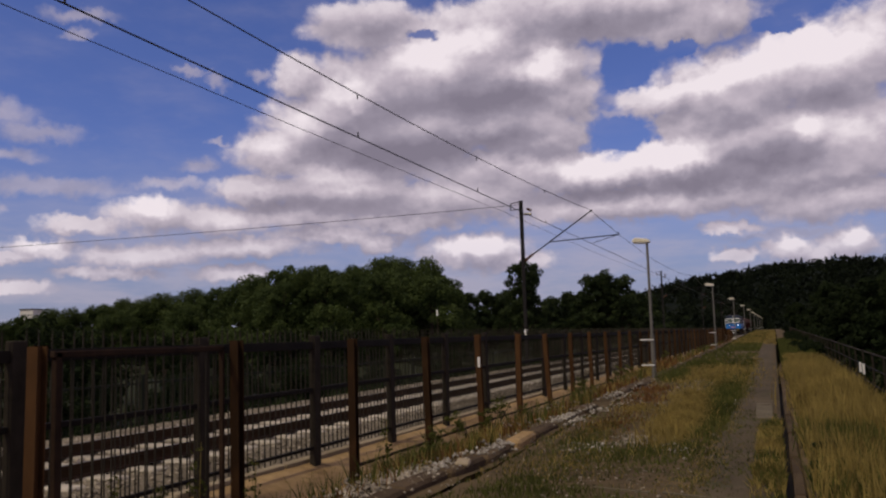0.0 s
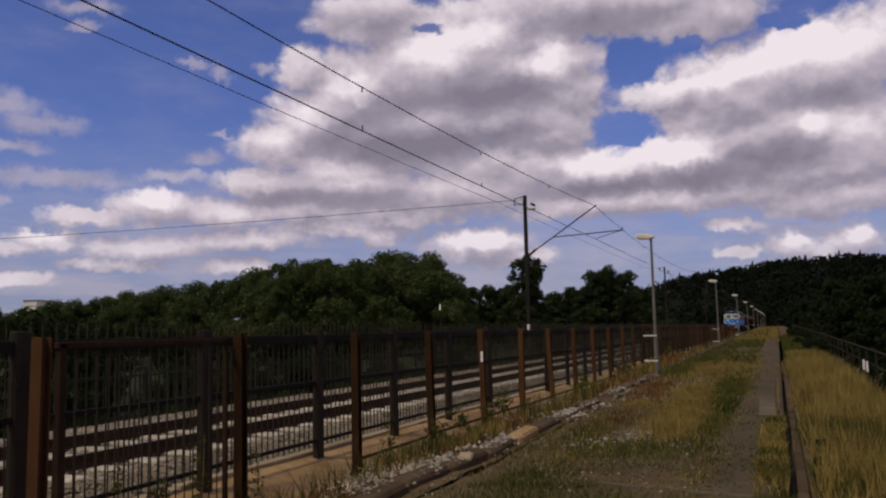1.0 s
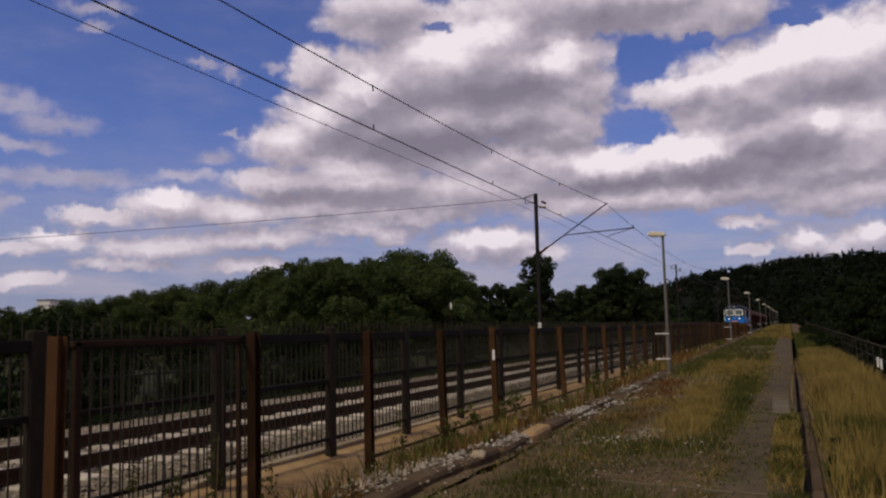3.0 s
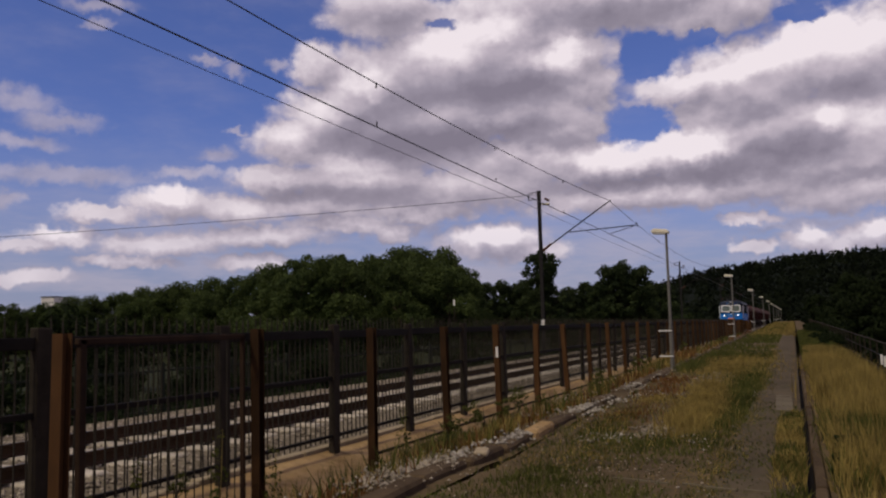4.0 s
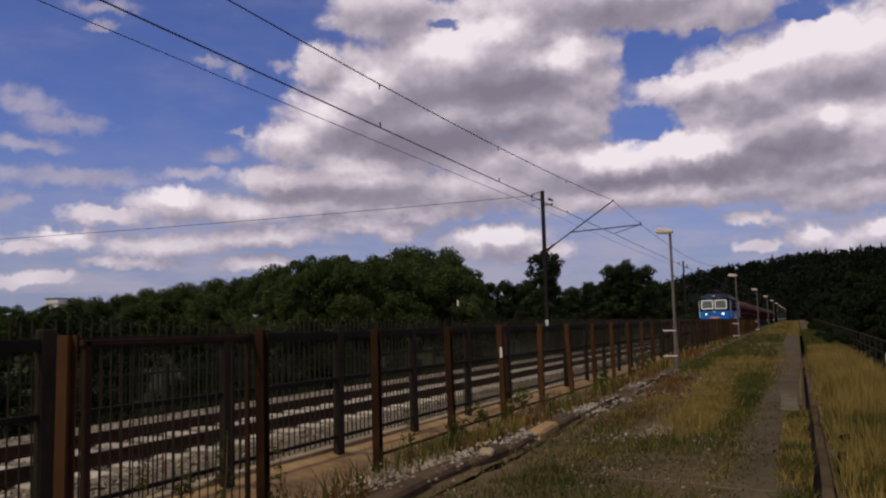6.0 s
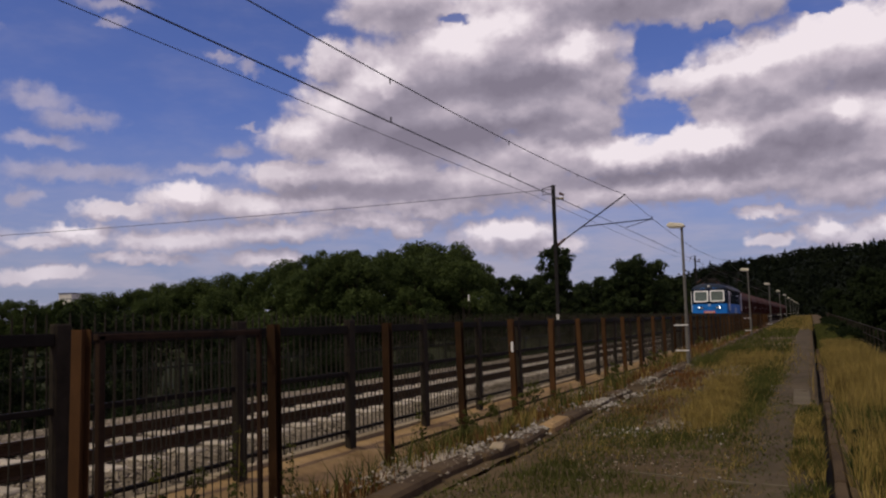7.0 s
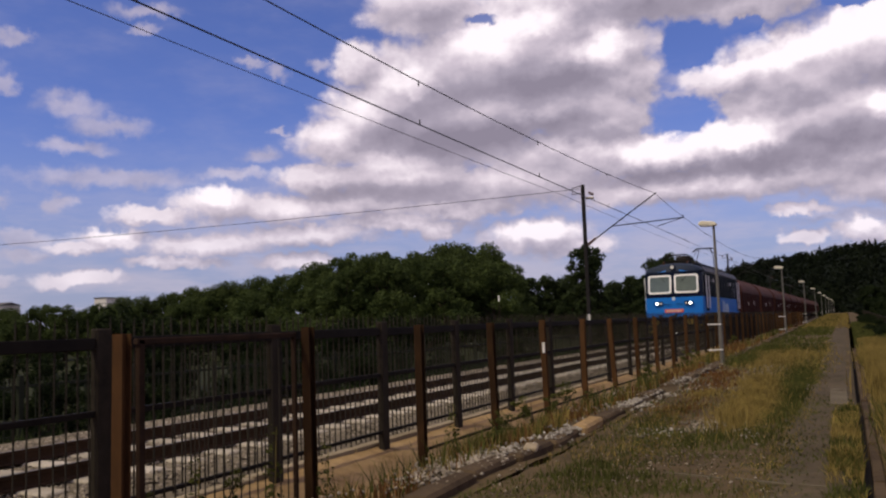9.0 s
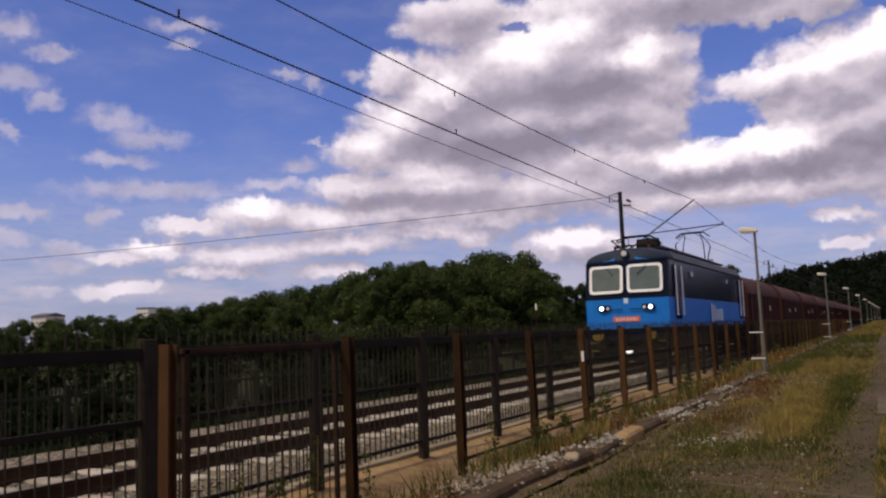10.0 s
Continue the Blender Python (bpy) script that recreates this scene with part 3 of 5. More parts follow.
def build_ground():
    xs = [-4000, -2000, -1000, -600, -400] + list(range(-300, -20, 10)) + [-20, -16, -13, -11, -9, -3.2, -3.0, 2.4, 3, 5, 8, 12] + list(range(20, 300, 10)) + [400, 600, 1000, 2000, 4000]
    ys = [-4000, -1000, -300, -100] + list(range(-50, 300, 10)) + [400, 600, 1000, 2000, 4000]
    tagged(sheet("ground", xs, ys, ground_z, M["ground"]), "dark green grassy ground around the railway line", "ground", kind="structure")

    def platform_z(x, y):
        edge = -0.10 if x < -2.88 else 0.0
        return rise(y) + edge + 0.035 * noise.noise((x * 0.9, y * 0.7, 0)) + 0.03 * noise.noise((x * 3, y * 2.4, 4))
    ys = list(range(-40, -6, 2)) + list(np.arange(-6, 30, 0.25)) + list(np.arange(30, 80, 1.0)) + list(range(80, 420, 5))
    tagged(sheet("platform", list(np.arange(-2.9, 0.06, 0.15)), ys, platform_z, M["soil"]), "overgrown disused platform of bare soil and grass", "platform", kind="structure")
    def path_z(x, y):
        half = 0.26 + 0.10 * noise.noise((y * 0.7, 0, 5)) + 0.07 * noise.noise((x * 3, y * 2.5, 9))
        off = abs(x + 0.40 + 0.06 * noise.noise((y * 0.4, 3, 0))) - half
        return platform_z(x, y) + 0.012 + 0.016 * noise.noise((x * 2.2, y * 0.9, 6)) - 0.25 * max(0.0, off)
    tagged(sheet("path", list(np.arange(-0.9, 0.03, 0.06)), ys, path_z, M["path"]), "narrow trodden grey asphalt path on the platform", "path", kind="structure")

    def strip_z(x, y):
        return rise(y) + (0.07 if x < 1.25 else 0.07 - (x - 1.25) * 0.9) + 0.05 * noise.noise((x * 1.2, y * 0.8, 2))
    tagged(sheet("verge", list(np.arange(0.15, 3.2, 0.15)), ys, strip_z, M["soil"]), "grassy verge falling away behind the platform", "verge", kind="structure")

    def bank_z(x, y):
        # from the platform's edge down to the fence, up over the bare bank to the track bed
        if x > -3.3:
            return rise(y) - 0.02 + 0.05 * noise.noise((x * 1.5, y * 1.1, 1))
        if x > -4.5:
            t = (x + 3.3) / -1.2
            return 0.02 + rise(y) * (1 - t) + t * -0.47 + 0.06 * noise.noise((x * 1.5, y * 1.1, 1))
        t = (x + 4.5) / -1.2
        return -0.46 + 0.25 * min(1, max(0, t)) ** 1.3 + 0.02 * noise.noise((x * 1.5, y * 1.1, 1))
    ys2 = list(range(-40, -6, 2)) + list(np.arange(-6, 40, 0.4)) + list(range(40, 420, 5))
    tagged(sheet("bank_weedy", list(np.arange(-4.5, -2.7, 0.12)), ys2, bank_z, M["soil"]), "weedy strip between platform edge and fence", "bank", kind="structure")
    tagged(sheet("bank_bare", list(np.arange(-5.75, -4.2, 0.1)), ys2, lambda x, y: bank_z(x, y) + (0.03 * noise.noise((x * 2, y * 1.3, 8)) if x > -4.55 else 0), M["bank"]), "bare brown sandy bank along the track", "bank", kind="structure")

    def bed_z(x, y):
        d = abs(x - TRACK_X)
        top = RAIL_Z - (0.185 if x > TRACK_X - 0.85 else 0.12)
        z = top if d < 1.55 or (x < TRACK_X and d < 2.45) else top - ((d - 1.55) * 0.35 if x > TRACK_X else (d - 2.45) * 0.8)
        return z + 0.02 * noise.noise((x * 4, y * 4, 0)) + 0.012 * noise.noise((x * 11, y * 11, 3))
    ysb = list(range(-40, -8, 2)) + list(np.arange(-8, 30, 0.22)) + list(np.arange(30, 60, 1.0)) + list(range(60, 420, 6))
    tagged(sheet("track_bed", list(np.arange(-11.5, -5.7, 0.2)), ysb, bed_z, M["ballast"]), "pale crushed stone ballast of the railway track", "ballast", kind="structure")
    return platform_z, strip_z, bank_z, bed_z


platform_z, strip_z, bank_z, bed_z = build_ground()


def build_rails():
    prof = [(-0.07, 0), (0.07, 0), (0.07, 0.012), (0.012, 0.03), (0.012, 0.11), (0.036, 0.12), (0.036, 0.15), (-0.036, 0.15), (-0.036, 0.12), (-0.012, 0.11), (-0.012, 0.03), (-0.07, 0.012)]
    for side in (-1, 1):
        rail = thing("rail", "rusty brown steel rail with a worn top", "rail", "rails of the track", kind="structure")
        x = TRACK_X + side * 0.755
        part("rail_web", prism(bmesh.new(), [(x + a, RAIL_Z - 0.153 + b) for a, b in prof], "y", -40, 420), M["rail_rust"], rail)
        part("rail_head", boxes((x - 0.026, x + 0.026, -40, 420, RAIL_Z - 0.004, RAIL_Z)), M["rail_top"], rail, "worn bare steel running surface")


build_rails()


# ---- platform edge ----
def build_edges():
    edge = thing("platform_edge", "broken row of old concrete edge stones", "kerb", kind="structure")
    y, i = 1.0, 0
    rnd = random.Random(3)
    long_mesh = obj("edge_stone", boxes((-0.115, 0.115, -0.49, 0.49, -0.3, 0.0), bevel=0.03), M["kerb"], edge)
    me = long_mesh.data
    bpy.data.objects.remove(long_mesh)
    while y < 120:
        z = rise(y) + 0.06 + rnd.uniform(-0.03, 0.015)
        if rnd.random() < 0.95:
            shared("edge_stone", me, edge, pose(-3.05 + rnd.uniform(-0.05, 0.05), y, z, rnd.uniform(-1.5, 1.5), rnd.uniform(-4, 4), rnd.uniform(-1.5, 1.5)))
        y += 1.01
    slab = obj("edge_slab", boxes((-0.045, 0.045, -0.99, 0.99, -0.35, 0.0), bevel=0.014), M["kerb"], None)
    me2 = slab.data
    bpy.data.objects.remove(slab)
    kerb = thing("path_kerb", "low worn concrete kerb beside the path", "kerb", kind="structure")
    y = -10.0
    while y < 29:
        shared("edge_slab", me2, kerb, pose(0.105 + rnd.uniform(-0.006, 0.006), y, rise(y) + 0.05 + rnd.uniform(-0.012, 0.012), rnd.uniform(-0.3, 0.3), rnd.uniform(-3, 3), rnd.uniform(-0.3, 0.3)))
        y += 2.0
    slab_bm = boxes((-0.125, 0.125, -1.2, 1.2, -0.06, 0.0), bevel=0.012)
    tagged(obj("flat_slab", slab_bm, M["slab"]), "pale flat concrete slab set in the path", "slab").matrix_basis = pose(-0.225, 13.9, rise(14) + 0.026, 0.3, 1.0, 1.0)
    tagged(obj("loose_block", boxes((-0.10, 0.10, -0.42, 0.42, -0.14, 0.0), bevel=0.03), M["bank"]), "pale loose concrete block on the platform edge", "block").matrix_basis = pose(-2.98, 10.0, 0.10, 1, 4, 2)
    for x, y, half, rz in ((-1.28, 7.16, 0.24, -9), (-0.72, 7.03, 0.22, -14), (-0.36, 6.95, 0.10, -6)):
        bm = boxes((-half, half, -0.016, 0.016, -0.05, 0.006), bevel=0.004)
        tagged(obj("buried_strip", bm, M["slab"]), "broken half-buried pale strip across the platform", "strip", "pieces of a buried strip").matrix_basis = pose(x, y, 0.012, 0, 1.5, rz)
    tagged(obj("flat_stone", boxes((-0.07, 0.07, -0.13, 0.13, -0.05, 0.0), bevel=0.015), M["concrete"]), "pale flat stone lying on the platform edge", "stone").matrix_basis = pose(-3.0, 8.02, 0.09, 2, 5, 15)
    # black strip laid in the gap to give it its shade
    tagged(obj("kerb_gap", boxes((-0.04, 0.062, -11, 29, -0.3, -0.10)), M["black"]), "black strip standing for the shade in the gap along the kerb", "gap", kind="structure")
    beam = thing("track_kerb", "low pale concrete kerb at the foot of the ballast", "kerb", kind="structure")
    b = obj("kerb_block", boxes((-0.07, 0.07, -0.99, 0.99, -0.25, 0.0), bevel=0.012), M["concrete"], None)
    me3 = b.data
    bpy.data.objects.remove(b)
    y = 0.0
    while y < 110:
        shared("kerb_block", me3, beam, pose(-5.75 + rnd.uniform(-0.02, 0.02), y, -0.175 + rnd.uniform(-0.012, 0.012), rnd.uniform(-0.5, 0.5), 0, rnd.uniform(-0.5, 0.5)))
        y += 2.0


build_edges()


# ---- fences ----
def build_post_fence():
    """Stout rusty H-section posts, the first two framed with a gate-like panel."""
    fence = thing("post_fence", "row of stout rusty steel posts with a low rail", "fence")
    bm = bmesh.new()
    w, t, d = 0.048, 0.012, 0.048
    hsec = [(-w, -d), (w, -d), (w, -d + t), (t / 2, -d + t), (t / 2, d - t), (w, d - t), (w, d), (-w, d), (-w, d - t), (-t / 2, d - t), (-t / 2, -d + t), (-w, -d + t)]
    prism(bm, hsec, "z", -0.6, 1.35)
    first = obj("post", bm, M["rust"], fence)
    me = first.data
    bpy.data.objects.remove(first)
    rnd = random.Random(5)
    for i in range(-2, 45):
        lean = {6: 2.6, 4: 1.2, 3: 1.0}.get(i, rnd.uniform(-0.8, 0.8))
        shared("post", me, fence, pose(-4.895, 4.48 + 2.4 * i, rnd.uniform(-0.012, 0.008), 0, -lean, rnd.uniform(-3, 3)))
    low = obj("low_rail", rods(((0, 0.08, 0), (0, 2.32, 0), 0.022)), M["red_rust"], fence)
    me2 = low.data
    bpy.data.objects.remove(low)
    for i in range(2, 45):
        shared("low_rail", me2, fence, pose(-4.88, 4.48 + 2.4 * i, -0.2 + rnd.uniform(-0.02, 0.02)))
    part("gate_frame", boxes((-5.03, -4.98, 4.75, 4.81, -0.35, 1.30), (-5.03, -4.98, 6.765, 6.80, -0.35, 1.30), (-5.03, -4.98, 4.73, 6.80, 1.26, 1.31), bevel=0.006),
         M["red_rust"], fence, "rusty red angle-iron frame")
    low_bar = obj("gate_bar", rods(((0, 0, -0.35), (0, 0, 1.26), 0.0065), seg=5), M["bar"], fence)
    me3 = low_bar.data
    bpy.data.objects.remove(low_bar)
    for k in range(1, 17):
        shared("gate_bar", me3, fence, pose(-5.005, 4.80 + 0.116 * k, 0, rnd.uniform(-0.4, 0.4), 0, 0))
    part("gate_sill", boxes((-5.02, -4.99, 4.80, 6.765, -0.34, -0.30)), M["red_rust"], fence, "rusty lower bar of the frame")
    part("paint_mark", boxes((-4.915, -4.870, 4.48 + 9.6 - 0.058, 4.48 + 9.6 - 0.052, 0.78, 0.96)), M["white_band"], fence, "white paint smear")
    return fence


def build_bar_fence():
    """Dark iron bars with pointed tips through three rails, on flat posts."""
    fence = thing("bar_fence", "dark iron bar fence with pointed tips along the track", "fence")
    X, y0, d = -5.58, 4.92, 2.30
    p = obj("post", boxes((-0.045, 0.045, -0.075, 0.075, -0.75, 1.40), bevel=0.008), M["iron_post"], fence)
    post_me = p.data
    bpy.data.objects.remove(p)
    rnd = random.Random(9)
    bars = obj("bar", rods(((0, 0, -0.1), (0, 0, 1.42), 0.0085), ((0, 0, 1.42), (0, 0, 1.49), 0.0085, 0.001), seg=5), M["bar"], fence)
    bar_me = bars.data
    bpy.data.objects.remove(bars)
    rails_me = []
    for z, h, w in ((1.275, 0.05, 0.03), (0.705, 0.026, 0.024), (-0.035, 0.02, 0.022)):
        r = obj("fence_rail", boxes((-w, w, 0.075, d - 0.075, z - h, z + h), bevel=0.006), M["iron"], fence)
        rails_me.append(r.data)
        bpy.data.objects.remove(r)
    count = 0
    rest_v = []
    for i in range(-2, 44):
        y = y0 + d * i
        shared("post", post_me, fence, pose(X, y, 0, 0, rnd.uniform(-0.6, 0.6), 0))
        for me in rails_me:
            shared("fence_rail", me, fence, pose(X, y, rnd.uniform(-0.008, 0.008)))
        for j in range(1, 20):
            by = y + d * j / 20
            if count < 290 and i >= -1:
                shared("bar", bar_me, fence, pose(X, by, rnd.uniform(-0.015, 0.015), rnd.uniform(-0.5, 0.5), rnd.uniform(-0.5, 0.5), 0))
                count += 1
            else:
                rest_v.append(by)
    ys = np.array(rest_v)
    k = len(ys)
    w = 0.0075
    quad = np.array([(-w, -w), (w, -w), (w, w), (-w, w)])
    v = np.zeros((k, 8, 3))
    for c in range(4):
        for s, z in ((0, -0.1), (4, 1.47)):
            v[:, c + s, 0], v[:, c + s, 1], v[:, c + s, 2] = X + quad[c, 0], ys + quad[c, 1], z
    f = np.arange(k)[:, None, None] * 8 + np.array([(0, 1, 5, 4), (1, 2, 6, 5), (2, 3, 7, 6), (3, 0, 4, 7)])[None]
    tagged(raw("railing_infill", v.reshape(-1, 3), f.reshape(-1, 4), M["bar"], fence), kind="stuff")


def build_far_fence():
    """A lighter bar fence on the other side of the track."""
    fence = thing("far_fence", "grey galvanised bar fence beyond the track", "fence")
    X = -13.2
    p = obj("post", boxes((-0.04, 0.04, -0.05, 0.05, -1.0, 0.72), bevel=0.008), M["far_iron"], fence)
    me = p.data
    bpy.data.objects.remove(p)
    r = obj("fence_rail", boxes((-0.02, 0.02, 0, 2.5, -0.025, 0.025)), M["far_iron"], fence)
    rme = r.data
    bpy.data.objects.remove(r)
    ys = []
    for i in range(-1, 19):
        y = 2.5 * i
        shared("post", me, fence, pose(X, y, 0))
        for z in (0.52, -0.35):
            shared("fence_rail", rme, fence, pose(X, y, z))
        ys += [y + 2.5 * j / 16 for j in range(1, 16)]
    q = obj("bar", boxes((-0.010, 0.010, -0.010, 0.010, -0.6, 0.66)), M["far_iron"], fence)
    bme = q.data
    bpy.data.objects.remove(q)
    for y in ys:
        shared("bar", bme, fence, pose(X, y, 0))


def build_railing():
    fence = thing("railing", "dark tubular steel railing behind the verge", "railing")
    X = 1.9
    p = obj("post", rods(((0, 0, -1.2), (0, 0, 0.67), 0.022)), M["iron_post"], fence)
    me = p.data
    bpy.data.objects.remove(p)
    r = obj("handrail", rods(((0, 0, 0), (0, 2.0, 0.012), 0.020)), M["iron_post"], fence)
    rme = r.data
    bpy.data.objects.remove(r)
    r = obj("mid_rail", rods(((0, 0, 0), (0, 2.0, 0.012), 0.014)), M["iron"], fence)
    mme = r.data
    bpy.data.objects.remove(r)
    for i in range(2, 62):
        y = 2.0 * i
        shared("post", me, fence, pose(X, y, rise(y) - 0.05))
        shared("handrail", rme, fence, pose(X, y, rise(y) + 0.62))
        for dz in (0.30, -0.04):
            shared("mid_rail", mme, fence, pose(X, y, rise(y) + dz))
    for y in (21.6, 22.4):
        part("reflector", boxes((X - 0.07, X - 0.02, y, y + 0.02, rise(y) + 0.10, rise(y) + 0.34), bevel=0.006), M["white_band"], fence, "small white reflector")


build_post_fence()
build_bar_fence()
build_far_fence()
build_railing()


# ---- lamps, masts and wires ----
def build_lamps():
    lamp = thing("platform_lamp", "grey steel platform lamp post with a yellowed head", "street lamp", "lamps along the platform", pose(-2.92, 21.9, 0.03))
    part("pole", rods(((0, 0, -0.4), (0, 0, 1.2), 0.052, 0.050), ((0, 0, 1.2), (0, 0, 3.58), 0.038, 0.032), seg=12), M["lamp_pole"], lamp, smooth=False)
    part("base_collar", rods(((0, 0, -0.1), (0, 0, 0.10), 0.095, 0.075), seg=12), M["concrete"], lamp, "chipped concrete collar")
    for z in (0.42, 1.06):
        part("clamp_bar", boxes((-0.30, 0.04, -0.075, -0.06, z, z + 0.028)), M["white_band"], lamp, "white clamp bar")
    bm = bmesh.new()
    prof = [(-0.36, 0.0), (0.07, 0.0), (0.08, 0.05), (0.02, 0.10), (-0.30, 0.12), (-0.37, 0.06)]
    prism(bm, prof, "y", -0.10, 0.10)
    bmesh.ops.bevel(bm, geom=list(bm.edges), offset=0.015, segments=1, affect="EDGES")
    head = part("lamp_head", bm, M["lamp_head"], lamp, "yellowed plastic lamp head")
    head.matrix_basis = pose(0, 0, 3.57, 0, 4, 0)
    part("lens", boxes((-0.33, 0.0, -0.085, 0.085, -0.025, 0.004), bevel=0.008), M["lens"], head, "milky lens")
    for i in range(1, 10):
        copy_thing(lamp, pose(-2.92, 21.9 + 24.6 * i, 0.03 + 0.036 * i, 0, 0, (-1) ** i * 2))


def build_mast(y, x=-11.42, top=8.04):
    mast = thing("catenary_mast", "dark steel overhead-line mast with a bracket arm", "mast", "masts of the overhead line", pose(x, y, 0))
    bm = bmesh.new()
    prism(bm, [(-0.08, -0.08), (0.08, -0.08), (0.08, -0.06), (0.012, -0.06), (0.012, 0.06), (0.08, 0.06), (0.08, 0.08), (-0.08, 0.08), (-0.08, 0.06), (-0.012, 0.06), (-0.012, -0.06), (-0.08, -0.06)], "z", -0.8, top)
    part("column", bm, M["mast"], mast)
    part("footing", boxes((-0.35, 0.35, -0.35, 0.35, -0.9, -0.25), bevel=0.03), M["concrete"], mast, "concrete footing")
    part("number_plate_mark", boxes((-0.09, 0.09, -0.09, -0.075, 1.2, 1.6)), M["white_band"], mast, "small white plate")
    part("top_bracket", rods(((-0.55, 0, top - 0.12), (0.12, 0, top - 0.02), 0.022), ((-0.55, 0, top - 0.12), (-0.55, 0, top - 0.45), 0.022), ((-0.55, 0, top - 0.45), (0.1, 0, top - 0.4), 0.018)), M["mast"], mast)
    dx = TRACK_X - x
    root, back, tip = (0.14, 0, 5.05), (dx + 0.10, 0, 7.28), (dx + 1.30, 0, 5.98)
    mid = tuple(a + (b - a) * 0.36 for a, b in zip(root, back))
    part("diagonal_tube", rods((root, back, 0.032)), M["mast"], mast)
    part("registration_tube", rods((mid, tip, 0.026)), M["mast"], mast)
    part("steady_arm", rods((tip, (dx + 0.05, 0, 5.66), 0.016), (tip, (tip[0] - 0.02, 0, tip[2] + 0.12), 0.03)), M["mast"], mast)
    for za, zb, xa in ((5.02, 5.32, 0.2), ):
        part("insulator", rods(((0.12, 0, za), (0.52, 0, zb), 0.065)), M["porcelain"], mast, "ribbed brown insulator")
    part("stay_insulator", rods(((0.14, 0, 7.35), (0.52, 0, 7.33), 0.06), ((0.30, 0, 7.62), (0.52, 0, 7.50), 0.06)), M["porcelain"], mast, "ribbed brown insulator")
    return mast


def wire(name, points, r, label, group="wires of the overhead line"):
    pts = [Vector(p) for p in points]
    way = (pts[-1] - pts[0]).normalized()
    u = way.cross(Vector((1, 0, 0)) if abs(way.x) < 0.9 else Vector((0, 1, 0))).normalized()
    w = way.cross(u)
    rings = [[p + (u * math.cos(k * 1.2566) + w * math.sin(k * 1.2566)) * r for k in range(5)] for p in pts]
    return tagged(obj(name, loft(bmesh.new(), rings), M["wire"]), label, "wire", group)


def sag(a, b, drop, k=14):
    a, b = Vector(a), Vector(b)
    return [a.lerp(b, i / k) - Vector((0, 0, drop * 4 * (i / k) * (1 - i / k))) for i in range(k + 1)]


def build_line():
    masts = [40.0, 96.0, 152.0, 208.0]
    for y in masts:
        build_mast(y)
    spans = [-16.0] + masts + [264.0]
    for a, b in zip(spans, spans[1:]):
        near = a < 60
        wire("contact_wire", sag((TRACK_X, a, 5.63), (TRACK_X, b, 5.63), 0.03), 0.014 if near else 0.016, "dark copper contact wire over the track")
        top = sag((TRACK_X, a, 7.28), (TRACK_X, b, 7.28), 0.74, 18)
        wire("messenger_wire", top, 0.013 if near else 0.016, "dark carrying wire above the contact wire")
        if near:
            for y in ((-9.0, -1.0, 7.6, 15.5, 23.2, 31.2) if a < 0 else (48.0, 56.0, 64.0, 72.0, 80.0, 88.0)):
                f = (y - a) / (b - a)
                z = 7.28 - 0.74 * 4 * f * (1 - f)
                wire("wire_clamp", [(TRACK_X, y, z - 0.11), (TRACK_X, y, z + 0.02)], 0.016, "small dark clamp on a wire", "clamps of the overhead line")
                wire("wire_clamp", [(TRACK_X, y, 5.60), (TRACK_X, y, 5.72)], 0.016, "small dark clamp on a wire", "clamps of the overhead line")
        wire("feeder_wire", sag((-12.41, a, 7.6), (-12.41, b, 7.6), 0.12), 0.010, "thin dark feeder wire on the masts")
    pole = thing("wooden_pole", "dark wooden line pole among the trees", "pole", "", pose(-90, 18, -1.8))
    part("trunk", rods(((0, 0, 0), (0, 0, 8.8), 0.14, 0.10), seg=10), M["bark"], pole)
    wire("cross_cable", sag((-11.42, 40, 7.85), (-90, 18, 6.9), 0.75, 24), 0.014, "dark cable strung across from the mast", "cables")


build_lamps()
build_line()


# ---- the train ----
def wheelset(parent, y, r):
    w = part("wheelset", rods(((-0.80, 0, 0), (0.80, 0, 0), 0.08), seg=10), M["wheel"], parent)
    w.matrix_basis = pose(0, y, r)
    for s in (-1, 1):
        bm = rods(((s * 0.69, 0, 0), (s * 0.82, 0, 0), r), ((s * 0.66, 0, 0), (s * 0.69, 0, 0), r + 0.028), ((s * 0.80, 0, 0), (s * 0.85, 0, 0), r * 0.35), seg=24)
        part("wheel", bm, M["wheel"], w)
    return w


